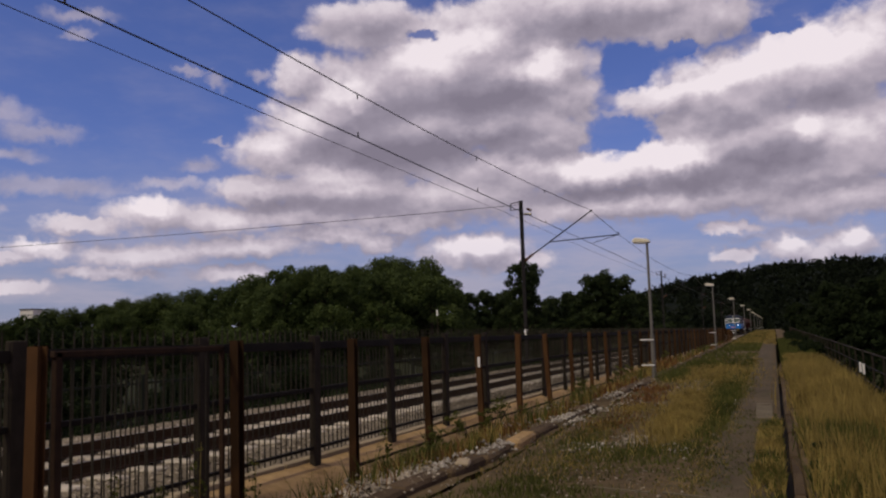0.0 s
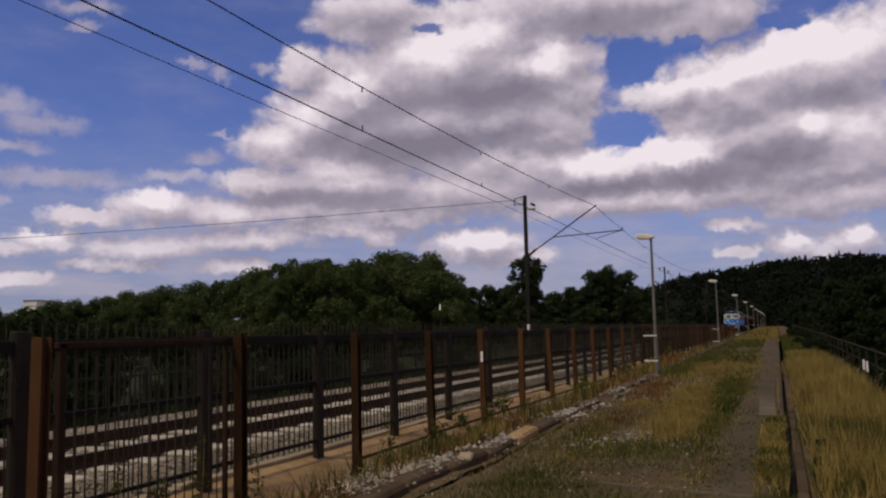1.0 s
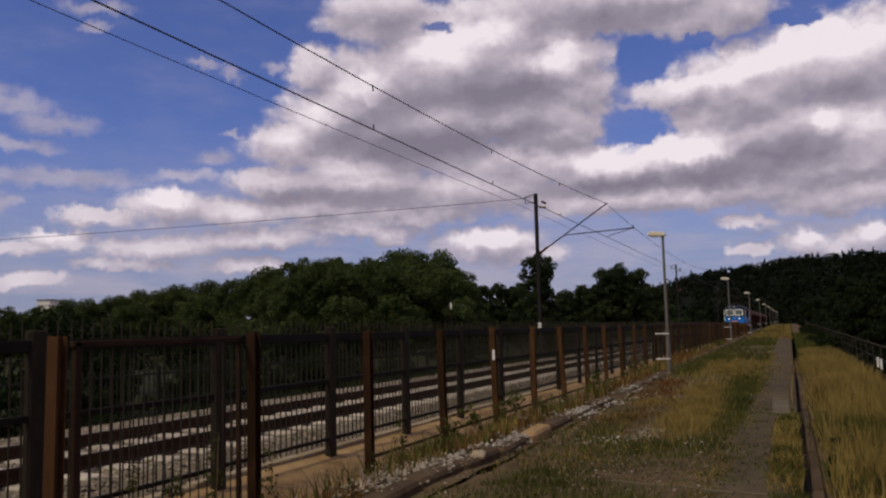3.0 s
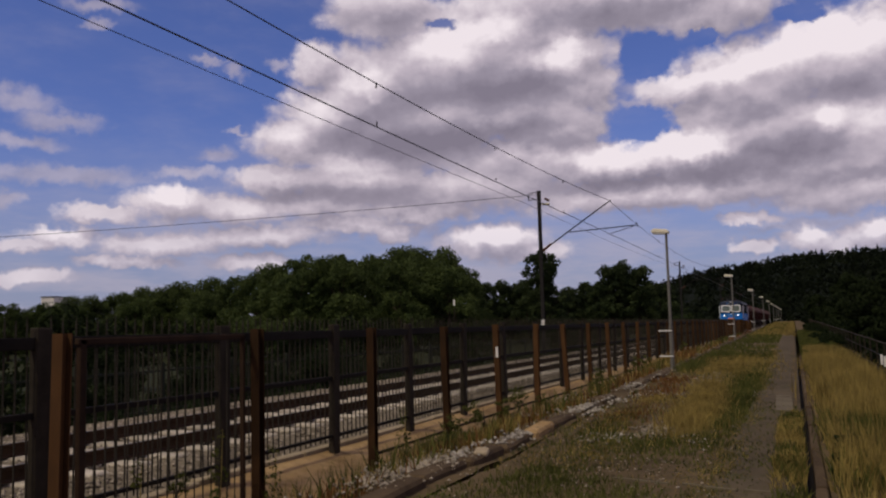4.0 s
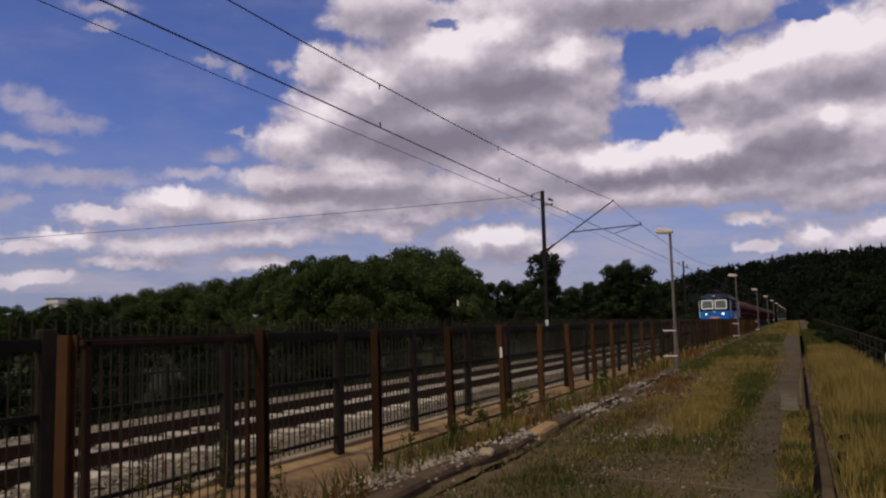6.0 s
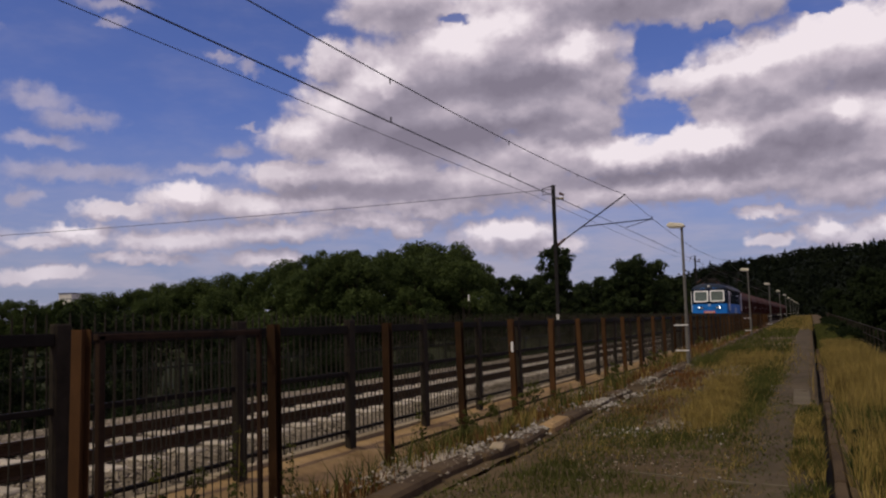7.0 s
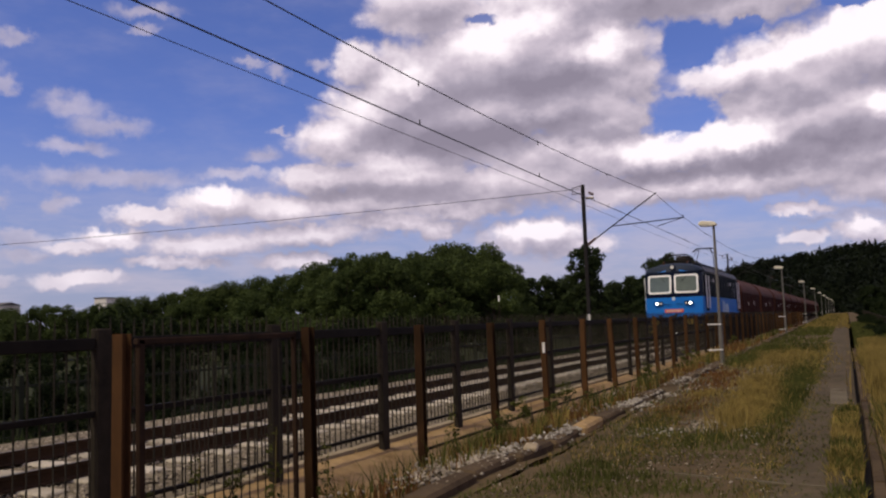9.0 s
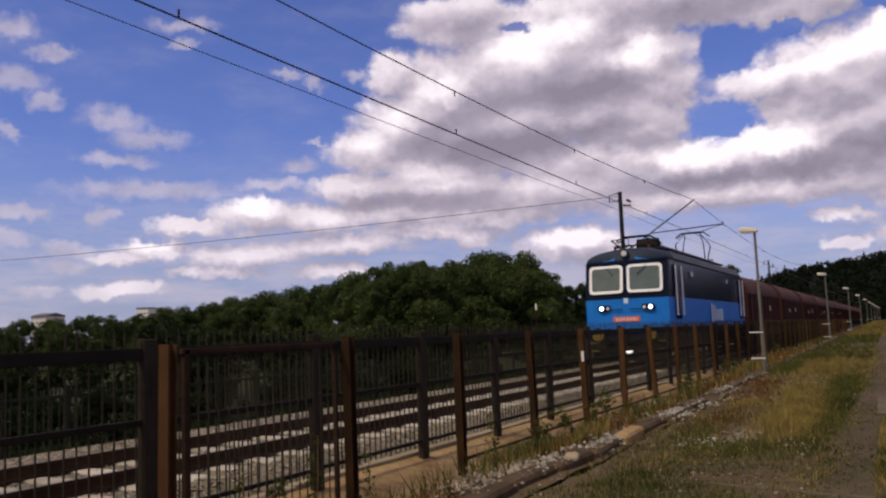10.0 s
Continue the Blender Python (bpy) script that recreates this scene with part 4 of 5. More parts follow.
def build_loco():
    """An electric locomotive; its front faces the camera. Origin: front face, between the rails, on the rail tops."""
    loco = thing("locomotive", "blue and navy electric locomotive with white-framed windscreens", "locomotive")
    W2, L = 1.45, 15.6
    # y, narrowing and lean of the face at the two ends
    def ends(z0, z1, pts):
        rings = []
        for y, s in ((0.0, 0.975), (0.10, 0.99), (0.45, 1.0), (L - 0.45, 1.0), (L - 0.10, 0.985), (L, 0.955)):
            ring = []
            for x, z in pts:
                lean = 0.14 * max(0.0, z - 2.25)
                yy = y + (lean if y < 1 else -lean if y > L - 1 else 0)
                bow = 0.10 * (abs(x) / W2) ** 2
                yy += bow if y < 0.3 else -bow if y > L - 0.3 else 0
                ring.append((x * s, yy, z))
            rings.append(ring)
        return rings
    def band(z0, z1):
        xs = np.linspace(-W2, W2, 9)
        return [(x, z0) for x in xs] + [(x, z1) for x in xs[::-1]]
    part("lower_body", loft(bmesh.new(), ends(0, 0, band(1.22, 2.23))), M["blue"], loco, "bright blue lower body")
    part("upper_body", loft(bmesh.new(), ends(0, 0, band(2.234, 3.48))), M["navy"], loco, "navy upper body")
    roof = [(W2 * math.cos(a) , 3.48 + 0.52 * math.sin(a) ** 0.85) for a in np.linspace(0, math.pi, 15)]
    bm = bmesh.new()
    rings = []
    for y, s, dz in ((0.20, 0.93, 0.66), (0.34, 0.98, 0.86), (0.85, 1.0, 1.0), (L - 0.85, 1.0, 1.0), (L - 0.34, 0.98, 0.86), (L - 0.2, 0.93, 0.66)):
        rings.append([(x * s, y, 3.484 + (z - 3.48) * dz) for x, z in roof])
    loft(bm, rings)
    part("roof", bm, M["blue_roof"], loco, "dusty dark blue curved roof", smooth=True)
    for s in (-1, 1):
        flank = [(s * 1.47, 3.47), (s * 1.50, 3.52), (s * 1.30, 3.82), (s * 1.26, 3.80)]
        part("roof_flank", prism(bmesh.new(), flank, "y", 0.9, L - 0.9), M["roof_flank"], loco, "dusty slate-blue sloping roof flank, lightened for its lit edge")
        part("brow_panel", loft(bmesh.new(), [[(s * 0.35, 0.20, 3.55), (s * 1.15, 0.28, 3.52), (s * 1.0, 0.42, 3.72), (s * 0.35, 0.30, 3.76)],
                                              [(s * 0.35, 0.5, 3.55), (s * 1.15, 0.55, 3.52), (s * 1.0, 0.6, 3.70), (s * 0.35, 0.6, 3.74)]]), M["blue"], loco, "blue panel beside the roof lamp").matrix_basis = pose(0, -0.045, 0.0)
    # the face
    for cx, w in ((-0.66, 1.10), (0.66, 1.10)):
        frame_bm = bmesh.new()
        o, i = rounded(w + 0.08, 0.96, 0.12), rounded(w - 0.10, 0.78, 0.09)
        vo = [[frame_bm.verts.new((x, y, z)) for x, z in o] for y in (0.0, 0.05)]
        vi = [[frame_bm.verts.new((x, y, z)) for x, z in i] for y in (0.0, 0.05)]
        k = len(o)
        for j in range(k):
            q = (j + 1) % k
            frame_bm.faces.new((vo[0][j], vo[0][q], vi[0][q], vi[0][j]))
            frame_bm.faces.new((vo[0][j], vo[1][j], vo[1][q], vo[0][q]))
            frame_bm.faces.new((vi[0][j], vi[0][q], vi[1][q], vi[1][j]))
        bmesh.ops.recalc_face_normals(frame_bm, faces=frame_bm.faces)
        wf = part("windscreen_frame", frame_bm, M["white"], loco, "white windscreen surround")
        wf.matrix_basis = pose(cx, 0.052, 2.905, -8.0, 0, 3.6 * (1 if cx > 0 else -1))
        bm = bmesh.new()
        prism(bm, rounded(w - 0.06, 0.82, 0.09), "y", 0.012, 0.03)
        part("windscreen", bm, M["pane"], wf, "windscreen with reflection and cab interior put into its green colour")
        part("wiper", rods(((0.05, -0.02, 0.40), (-0.25 * (1 if cx > 0 else -1), -0.02, 0.12), 0.012), seg=5), M["black"], wf)
    for s in (-1, 1):
        hb = bmesh.new()
        prism(hb, rounded(0.44, 0.20, 0.09), "y", -0.05, 0.10)
        hl = part("headlight_housing", hb, M["navy"], loco, "dark double headlight housing")
        hl.matrix_basis = pose(s * 0.75, 0.0, 1.93)
        part("headlight", rods(((s * 0.08, -0.06, 0), (s * 0.08, 0.0, 0), 0.062), seg=16), M["lit"], hl, "lit white headlight")
        part("tail_light", rods(((-s * 0.13, -0.06, 0), (-s * 0.13, 0.0, 0), 0.05), seg=12), M["lens"], hl, "unlit marker light")
    hd = part("roof_headlight_housing", rods(((0, 0.12, 3.77), (0, 0.9, 3.80), 0.15), seg=14), M["blue_roof"], loco, "round roof headlight housing")
    part("roof_headlight", rods(((0, 0.09, 3.77), (0, 0.13, 3.77), 0.09), seg=14), M["lens"], hd, "unlit round lamp glass")
    pl = part("number_plate", boxes((-0.46, 0.46, -0.02, 0.02, 1.46, 1.64), bevel=0.008), M["plate"], loco, "red plate with pale bars")
    for k in range(7):
        x = -0.36 + 0.115 * k
        part("plate_bar", boxes((x, x + (0.03 if k == 6 else 0.075), -0.026, -0.018, 1.50, 1.60)), M["plate_mark"], pl)
    part("emblem", boxes((-0.08, 0.09, -0.012, 0.02, 2.06, 2.25), bevel=0.02), M["pale_mark"], loco, "small pale emblem shape")
    part("grab_bar", rods(((-0.5, -0.05, 1.88), (-0.12, -0.05, 1.88), 0.014), ((0.12, -0.05, 1.88), (0.5, -0.05, 1.88), 0.014), seg=6), M["navy"], loco)
    # buffers, beam, hook, snow plough
    part("buffer_beam", boxes((-1.38, 1.38, 0.05, 0.4, 0.82, 1.217), bevel=0.02), M["navy"], loco)
    for s in (-1, 1):
        bf = part("buffer", rods(((s * 0.875, 0.05, 1.05), (s * 0.875, -0.42, 1.05), 0.09), ((s * 0.875, -0.42, 1.05), (s * 0.875, -0.47, 1.05), 0.24), seg=18), M["black"], loco)
        part("buffer_cap", rods(((s * 0.875, -0.472, 1.05), (s * 0.875, -0.48, 1.05), 0.2), seg=18), M["yellow"], bf, "worn yellowish buffer face")
    part("coupling_hook", rods(((0, 0.1, 1.0), (0, -0.25, 1.0), 0.05), ((0, -0.25, 1.0), (0, -0.3, 0.65), 0.03)), M["black"], loco)
    part("plough", boxes((-1.25, 1.25, 0.1, 0.16, 0.16, 0.62), bevel=0.02), M["black"], loco)
    part("step_lamp", boxes((-0.1, 0.12, -0.02, 0.06, 0.42, 0.5), bevel=0.01), M["tail"], loco, "small bright lamp")
    for s in (-1, 1):
        for z in (0.5, 0.78):
            part("corner_step", boxes((s * 1.18 - 0.16, s * 1.18 + 0.16, -0.05, 0.2, z, z + 0.045), bevel=0.008), M["yellow"], loco, "yellow-edged step")
    # sides
    for s in (-1, 1):
        x = s * 1.50
        for y0 in (0.75, L - 1.65):
            for y in (y0, y0 + 0.9):
                part("door_rail", rods(((x + s * 0.04, y, 1.62), (x + s * 0.04, y, 3.30), 0.03), seg=6), M["white"], loco, "white door handrail")
            part("side_door", boxes((min(x, x - s * 0.04), max(x, x - s * 0.04), y0 + 0.08, y0 + 0.82, 1.5, 3.34), bevel=0.015), M["navy"], loco)
        for y in (3.35, 10.6):
            part("small_white_panel", boxes((min(x, x + s * 0.02), max(x, x + s * 0.02), y, y + 0.28, 3.03, 3.2)), M["white_band"], loco, "small white square panel")
        part("side_mark", boxes((min(x, x + s * 0.006), max(x, x + s * 0.006), 6.8, 7.15, 1.35, 2.1)), M["pale_mark"], loco, "pale logo shape")
        for k, (y, h) in enumerate(((7.35, 0.62), (7.8, 0.46), (8.2, 0.46), (8.6, 0.46), (9.0, 0.5))):
            part("side_mark", boxes((min(x, x + s * 0.006), max(x, x + s * 0.006), y, y + 0.3, 1.42, 1.42 + h)), M["pale_mark"], loco, "pale logo shape")
        part("sole_bar", boxes((min(x - s * 0.02, x - s * 0.25), max(x - s * 0.02, x - s * 0.25), 0.5, L - 0.5, 1.0, 1.218)), M["black"], loco)
        part("roof_walkway", boxes((min(s * 0.5, s * 0.95), max(s * 0.5, s * 0.95), 2, L - 2, 4.02, 4.06)), M["roof_flank"], loco)
    # bogies
    for yb in (3.6, L - 3.6):
        for s in (-1, 1):
            bo = part("bogie_side", boxes((s * 1.12 - 0.08, s * 1.12 + 0.08, yb - 2.3, yb + 2.3, 0.55, 0.92), bevel=0.03), M["black"], loco)
            for y in (yb - 1.6, yb + 1.6):
                part("axle_box", boxes((s * 1.18 - 0.1, s * 1.18 + 0.12, y - 0.2, y + 0.2, 0.42, 0.82), bevel=0.04), M["black"], bo)
                part("spring", rods(((s * 1.2, y - 0.35, 0.5), (s * 1.2, y - 0.35, 0.95), 0.09), ((s * 1.2, y + 0.35, 0.5), (s * 1.2, y + 0.35, 0.95), 0.09), seg=8), M["black"], bo)
    part("equipment_box", boxes((-1.25, 1.25, 6.4, 9.2, 0.4, 1.2), bevel=0.04), M["black"], loco)
    wheels = [wheelset(loco, yb + d, 0.61) for yb in (3.6, L - 3.6) for d in (-1.6, 1.6)]
    # roof gear
    for k in range(7):
        y = 3.9 + k * 1.25
        part("roof_insulator", rods(((0.35, y, 3.95), (0.35, y, 4.28), 0.06), seg=8), M["porcelain"], loco, "brown roof insulator")
    part("roof_busbar", rods(((0.35, 3.0, 4.3), (0.35, 12.6, 4.3), 0.022), seg=6), M["black"], loco)
    for y0, d in ((4.6, 1.1), (8.6, 1.3)):
        part("roof_hatch", boxes((-0.55, 0.25, y0, y0 + d, 3.95, 4.16), bevel=0.04), M["blue_roof"], loco)
    part("roof_drum", rods(((-0.25, 3.0, 4.2), (0.5, 3.0, 4.2), 0.31), seg=16), M["black"], loco)
    for y, up in ((1.9, False), (L - 4.0, True)):
        pan = part("pantograph", rods(((-0.6, y - 0.7, 4.12), (0.6, y - 0.7, 4.12), 0.03), ((-0.6, y + 0.7, 4.12), (0.6, y + 0.7, 4.12), 0.03),
                                      ((-0.6, y - 0.7, 4.12), (-0.6, y + 0.7, 4.12), 0.03), ((0.6, y - 0.7, 4.12), (0.6, y + 0.7, 4.12), 0.03)), M["black"], loco)
        h, kz, ky = (5.50, 4.92, 1.25) if up else (4.50, 4.30, 1.1)
        for s in (-1, 1):
            for e in (-1, 1):
                knee = (s * 0.62, y + e * ky * (0.65 if up else 1.0), kz)
                part("pantograph_arm", rods(((s * 0.55, y + e * 0.25, 4.14), knee, 0.026), (knee, (s * 0.35, y + e * 0.12, h - 0.06), 0.02), seg=6), M["black"], pan)
        for e in (-0.15, 0.15):
            part("collector_head", rods(((-0.48, y + e, h), (0.48, y + e, h), 0.028), ((0.48, y + e, h), (0.74, y + e, h - 0.20), 0.022), ((-0.48, y + e, h), (-0.74, y + e, h - 0.20), 0.022), seg=6), M["black"], pan)
        for sx in (-0.6, 0.6):
            for e in (-0.7, 0.7):
                part("pantograph_foot", rods(((sx, y + e, 3.85), (sx, y + e, 4.12), 0.06), seg=8), M["porcelain"], pan)
    return loco, wheels


def build_wagon():
    """A bogie hopper wagon: upright ribbed lower side, curved upper flaps, sloping ends."""
    wg = thing("hopper_wagon", "red-brown bogie hopper wagon with curved top flaps", "wagon", "hopper wagons of the train")
    L = 13.9
    half = [(0.95, 1.05), (1.47, 1.35), (1.47, 2.75)]
    side = [(1.47, 2.78), (1.42, 3.05), (1.28, 3.32), (1.05, 3.58), (0.75, 3.78), (0.4, 3.86)]
    out = half + [(-x, z) for x, z in half[::-1]]
    part("body", loft(bmesh.new(), [[(x, y, z) for x, z in out] for y in (0.75, L - 0.75)]), M["wagon"], wg, "red-brown hopper body")
    for s in (-1, 1):
        for k in range(3):
            y0, y1 = 0.72 + k * 4.16, 0.72 + k * 4.16 + 4.08
            ring = [(s * x, z) for x, z in side] + [(s * (x - 0.05), z - 0.06) for x, z in side[::-1]]
            part("roof_flap", loft(bmesh.new(), [[(x, y, z) for x, z in ring] for y in (y0, y1)]), M["wagon_top"], wg, "curved upper flap, its lit top put into a lighter brown")
        for k in range(10):
            y = 0.95 + k * 1.32
            part("rib", boxes((min(s * 1.47, s * 1.53), max(s * 1.47, s * 1.53), y, y + 0.09, 1.36, 2.74)), M["wagon"], wg)
        part("side_panel", boxes((min(s * 1.474, s * 1.482), max(s * 1.474, s * 1.482), 4.4, 5.0, 1.9, 2.15)), M["plate_mark"], wg, "small pale lettering panel")
        part("side_panel", boxes((min(s * 1.474, s * 1.482), max(s * 1.474, s * 1.482), 8.4, 9.2, 1.95, 2.25)), M["plate_mark"], wg, "small pale lettering panel")
        part("top_rail", boxes((min(s * 1.45, s * 1.52), max(s * 1.45, s * 1.52), 0.7, L - 0.7, 2.72, 2.80)), M["wagon"], wg)
        part("sole_bar", boxes((s * 1.05 - 0.08, s * 1.05 + 0.08, 0.2, L - 0.2, 0.9, 1.14)), M["black"], wg)
        for y in (-0.3, L - 0.05):
            part("buffer", rods(((s * 0.875, y, 1.05), (s * 0.875, y + 0.35, 1.05), 0.16), seg=12), M["black"], wg)
    for y, d in ((0.70, -1), (L - 0.70, 1)):
        end = [(1.43, 1.3), (1.43, 2.78), (1.24, 3.3), (0.75, 3.75), (0.0, 3.86), (-0.75, 3.75), (-1.24, 3.3), (-1.43, 2.78), (-1.43, 1.3)]
        part("end_wall", loft(bmesh.new(), [[(x, y, z) for x, z in end], [(x, y + d * 0.05, z) for x, z in end]]), M["wagon"], wg)
        part("ladder", rods(((-1.1, y + d * 0.2, 1.2), (-1.1, y + d * 0.2, 3.2), 0.02), ((-0.75, y + d * 0.2, 1.2), (-0.75, y + d * 0.2, 3.2), 0.02), seg=5), M["white_band"], wg)
    part("top_beam", boxes((-0.42, 0.42, 0.7, L - 0.7, 3.80, 3.90)), M["wagon"], wg)
    for yb in (2.4, L - 2.4):
        for s in (-1, 1):
            part("bogie_side", boxes((s * 1.0 - 0.07, s * 1.0 + 0.07, yb - 1.2, yb + 1.2, 0.42, 0.78), bevel=0.03), M["black"], wg)
    wheels = [wheelset(wg, yb + d, 0.46) for yb in (2.4, L - 2.4) for d in (-0.9, 0.9)]
    return wg, wheels


LOCO, LOCO_WHEELS = build_loco()
_first, WAGON_WHEELS = build_wagon()
WAGONS = [_first] + [copy_thing(_first, pose(0, 0, 0)) for _ in range(11)]


# ---- trees, woods and hills ----
def tree_mesh(seed, height, spread, leaf, lobes=16, count=5200, clump=0.36, low=0.15, hollow=0.55, heads=9):
    """A tree: tapered trunk with limbs, crown of leaf clumps in uneven lobes."""
    rng = np.random.default_rng(seed)
    tr = thing("tree", "", "tree")
    bm = bmesh.new()
    rod(bm, (0, 0, -0.8), (0.1, 0.05, height * 0.45), height * 0.028, height * 0.017, 8)
    rod(bm, (0.1, 0.05, height * 0.45), (0.0, 0.2, height * 0.85), height * 0.017, height * 0.005, 7)
    cs, rs = [], []
    for i in range(lobes):
        a = i * 2.4 + rng.random()
        h = low + (0.92 - low) * (i + 0.5) / lobes
        reach = spread * (1.0 - 0.75 * max(0, h - 0.45) / 0.55) * (0.35 + 0.55 * rng.random())
        c = (math.cos(a) * reach, math.sin(a) * reach, height * h)
        cs.append(c)
        r = spread * (0.26 + 0.24 * rng.random())
        rs.append((r, r, r * (0.7 + 0.3 * rng.random())))
        if h > 0.3:
            rod(bm, (0.08, 0.05, height * (h * 0.7)), (c[0] * 0.8, c[1] * 0.8, c[2]), height * 0.008, height * 0.003, 5)
    # each lobe is heaped with smaller heads
    hc, hr = [], []
    for c, r in zip(cs, rs):
        for _ in range(heads):
            d = rng.normal(size=3)
            d /= np.linalg.norm(d)
            d[2] = abs(d[2]) * 0.9 - 0.25
            k = r[0] * (0.30 + 0.26 * rng.random())
            hc.append((c[0] + d[0] * r[0] * 0.78, c[1] + d[1] * r[1] * 0.78, c[2] + d[2] * r[2] * 0.85))
            hr.append((k, k, k * 0.8))
    v, f = leaf_cloud(rng, hc, hr, count, clump, hollow=hollow)
    part("trunk", bm, M["bark"], tr)
    raw("crown", v, f, leaf, tr)
    return tr


def plant(src, places, label, group):
    for x, y, z, s, rz in places:
        o = copy_thing(src, pose(x, y, z, 0, 0, rz) @ Matrix.Diagonal((s, s, s, 1)))
        tagged(o, label, "tree", group)


def polar(az, dist):
    return dist * math.sin(radians(az)), dist * math.cos(radians(az))


def build_trees():
    rnd = random.Random(21)
    sets = [tree_mesh(s, 12.0, 5.2, M["leaf"], 21, 18500, 0.165, 0.10, 0.52, 10) for s in (1, 2, 3, 4)]
    # tall willows in a mass: azimuth, elevation of the top, distance
    for az, el, dist in ((-35.0, 4.4, 120), (-33.2, 5.0, 112), (-31.0, 5.35, 110), (-28.8, 5.35, 114), (-26.6, 5.35, 108), (-24.6, 5.5, 110),
                         (-23.2, 5.35, 112), (-22.0, 4.7, 112), (-29.8, 4.9, 98), (-25.6, 4.6, 96), (-32.4, 4.3, 100), (-22.4, 4.2, 96)):
        x, y = polar(az, dist)
        top = dist * math.tan(radians(el)) + EYE
        plant(rnd.choice(sets), [(x, y, -2.0, (top + 2.0) / 12.3, rnd.uniform(0, 360))], "broad dark green willow with a rounded crown", "willows beyond the track")
    for az, el, dist in ((-57, 1.95, 170), (-53.4, 1.9, 165), (-55, 1.95, 168), (-51.5, 2.1, 160), (-49.0, 2.0, 165), (-46.5, 2.45, 160), (-44.0, 2.7, 155), (-42.0, 3.0, 150), (-40.0, 3.3, 145), (-38.2, 3.6, 140), (-36.6, 3.9, 135),
                         (-56, 1.6, 155), (-53, 1.95, 155), (-50.2, 2.2, 155), (-48, 2.25, 155), (-45.3, 2.6, 150), (-43, 2.85, 150), (-41, 3.1, 145), (-52.8, 1.6, 140), (-47.6, 1.9, 140), (-43.0, 2.3, 130), (-38.8, 2.8, 125), (-60, 1.6, 165), (-63, 1.6, 165)):
        x, y = polar(az, dist)
        top = dist * math.tan(radians(el)) + EYE
        plant(rnd.choice(sets), [(x, y, -2.0, (top + 2.0) / 12.3, rnd.uniform(0, 360))], "dark green bushy tree at the wood's edge", "trees at the wood's edge")
    dark = [tree_mesh(s, 10.0, 3.2, M["leaf_mid"], 24, 11000, 0.16, 0.10, 0.40, 12) for s in (11, 12, 13)]
    shaded = [tree_mesh(s, 10.0, 3.2, M["leaf_shaded"], 18, 8500, 0.19, 0.12, 0.5) for s in (14, 15)]
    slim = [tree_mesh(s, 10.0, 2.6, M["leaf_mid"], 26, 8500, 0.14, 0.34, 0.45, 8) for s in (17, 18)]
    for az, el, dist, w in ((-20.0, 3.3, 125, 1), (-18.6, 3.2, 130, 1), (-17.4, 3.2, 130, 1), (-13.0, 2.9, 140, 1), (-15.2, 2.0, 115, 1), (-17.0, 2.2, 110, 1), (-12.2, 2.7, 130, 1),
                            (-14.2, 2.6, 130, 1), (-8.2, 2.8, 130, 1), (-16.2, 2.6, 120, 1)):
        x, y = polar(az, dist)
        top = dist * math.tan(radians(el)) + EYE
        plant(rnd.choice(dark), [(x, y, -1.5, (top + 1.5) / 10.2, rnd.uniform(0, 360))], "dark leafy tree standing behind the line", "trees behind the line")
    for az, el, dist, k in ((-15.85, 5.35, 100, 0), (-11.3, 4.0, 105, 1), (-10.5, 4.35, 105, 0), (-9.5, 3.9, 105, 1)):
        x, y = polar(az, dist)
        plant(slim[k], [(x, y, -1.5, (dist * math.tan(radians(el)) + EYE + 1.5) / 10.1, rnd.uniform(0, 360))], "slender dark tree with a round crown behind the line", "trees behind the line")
    # the wood behind the railing, its shade put into a darker leaf colour
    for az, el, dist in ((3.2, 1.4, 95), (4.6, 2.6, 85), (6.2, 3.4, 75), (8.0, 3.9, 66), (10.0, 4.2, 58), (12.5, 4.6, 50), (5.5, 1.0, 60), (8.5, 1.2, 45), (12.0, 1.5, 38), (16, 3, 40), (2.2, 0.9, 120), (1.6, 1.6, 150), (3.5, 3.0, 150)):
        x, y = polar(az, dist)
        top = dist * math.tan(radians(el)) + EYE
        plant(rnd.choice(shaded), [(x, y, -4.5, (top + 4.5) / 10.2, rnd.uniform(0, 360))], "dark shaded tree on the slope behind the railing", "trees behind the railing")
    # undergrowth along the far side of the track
    bush = tree_mesh(31, 3.0, 1.9, M["leaf_shaded"], 12, 2300, 0.10, 0.10, 0.5, 6)
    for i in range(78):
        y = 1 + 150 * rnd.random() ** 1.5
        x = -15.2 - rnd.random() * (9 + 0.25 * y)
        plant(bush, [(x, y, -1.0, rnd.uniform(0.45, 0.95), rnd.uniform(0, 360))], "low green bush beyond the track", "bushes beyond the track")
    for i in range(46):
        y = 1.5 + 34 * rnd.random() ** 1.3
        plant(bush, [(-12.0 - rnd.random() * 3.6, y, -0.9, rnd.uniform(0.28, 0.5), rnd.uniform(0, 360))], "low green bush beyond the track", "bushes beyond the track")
    shade = tree_mesh(32, 3.0, 1.9, M["leaf_shaded"], 10, 1300, 0.16, 0.12, 0.55, 5)
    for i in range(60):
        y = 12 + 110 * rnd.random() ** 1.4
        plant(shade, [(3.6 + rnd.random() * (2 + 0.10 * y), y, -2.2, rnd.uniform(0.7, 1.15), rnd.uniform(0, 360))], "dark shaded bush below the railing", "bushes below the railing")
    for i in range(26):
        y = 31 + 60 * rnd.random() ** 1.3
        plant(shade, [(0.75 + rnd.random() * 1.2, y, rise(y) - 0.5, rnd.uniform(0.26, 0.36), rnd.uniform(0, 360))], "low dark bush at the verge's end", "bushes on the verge")
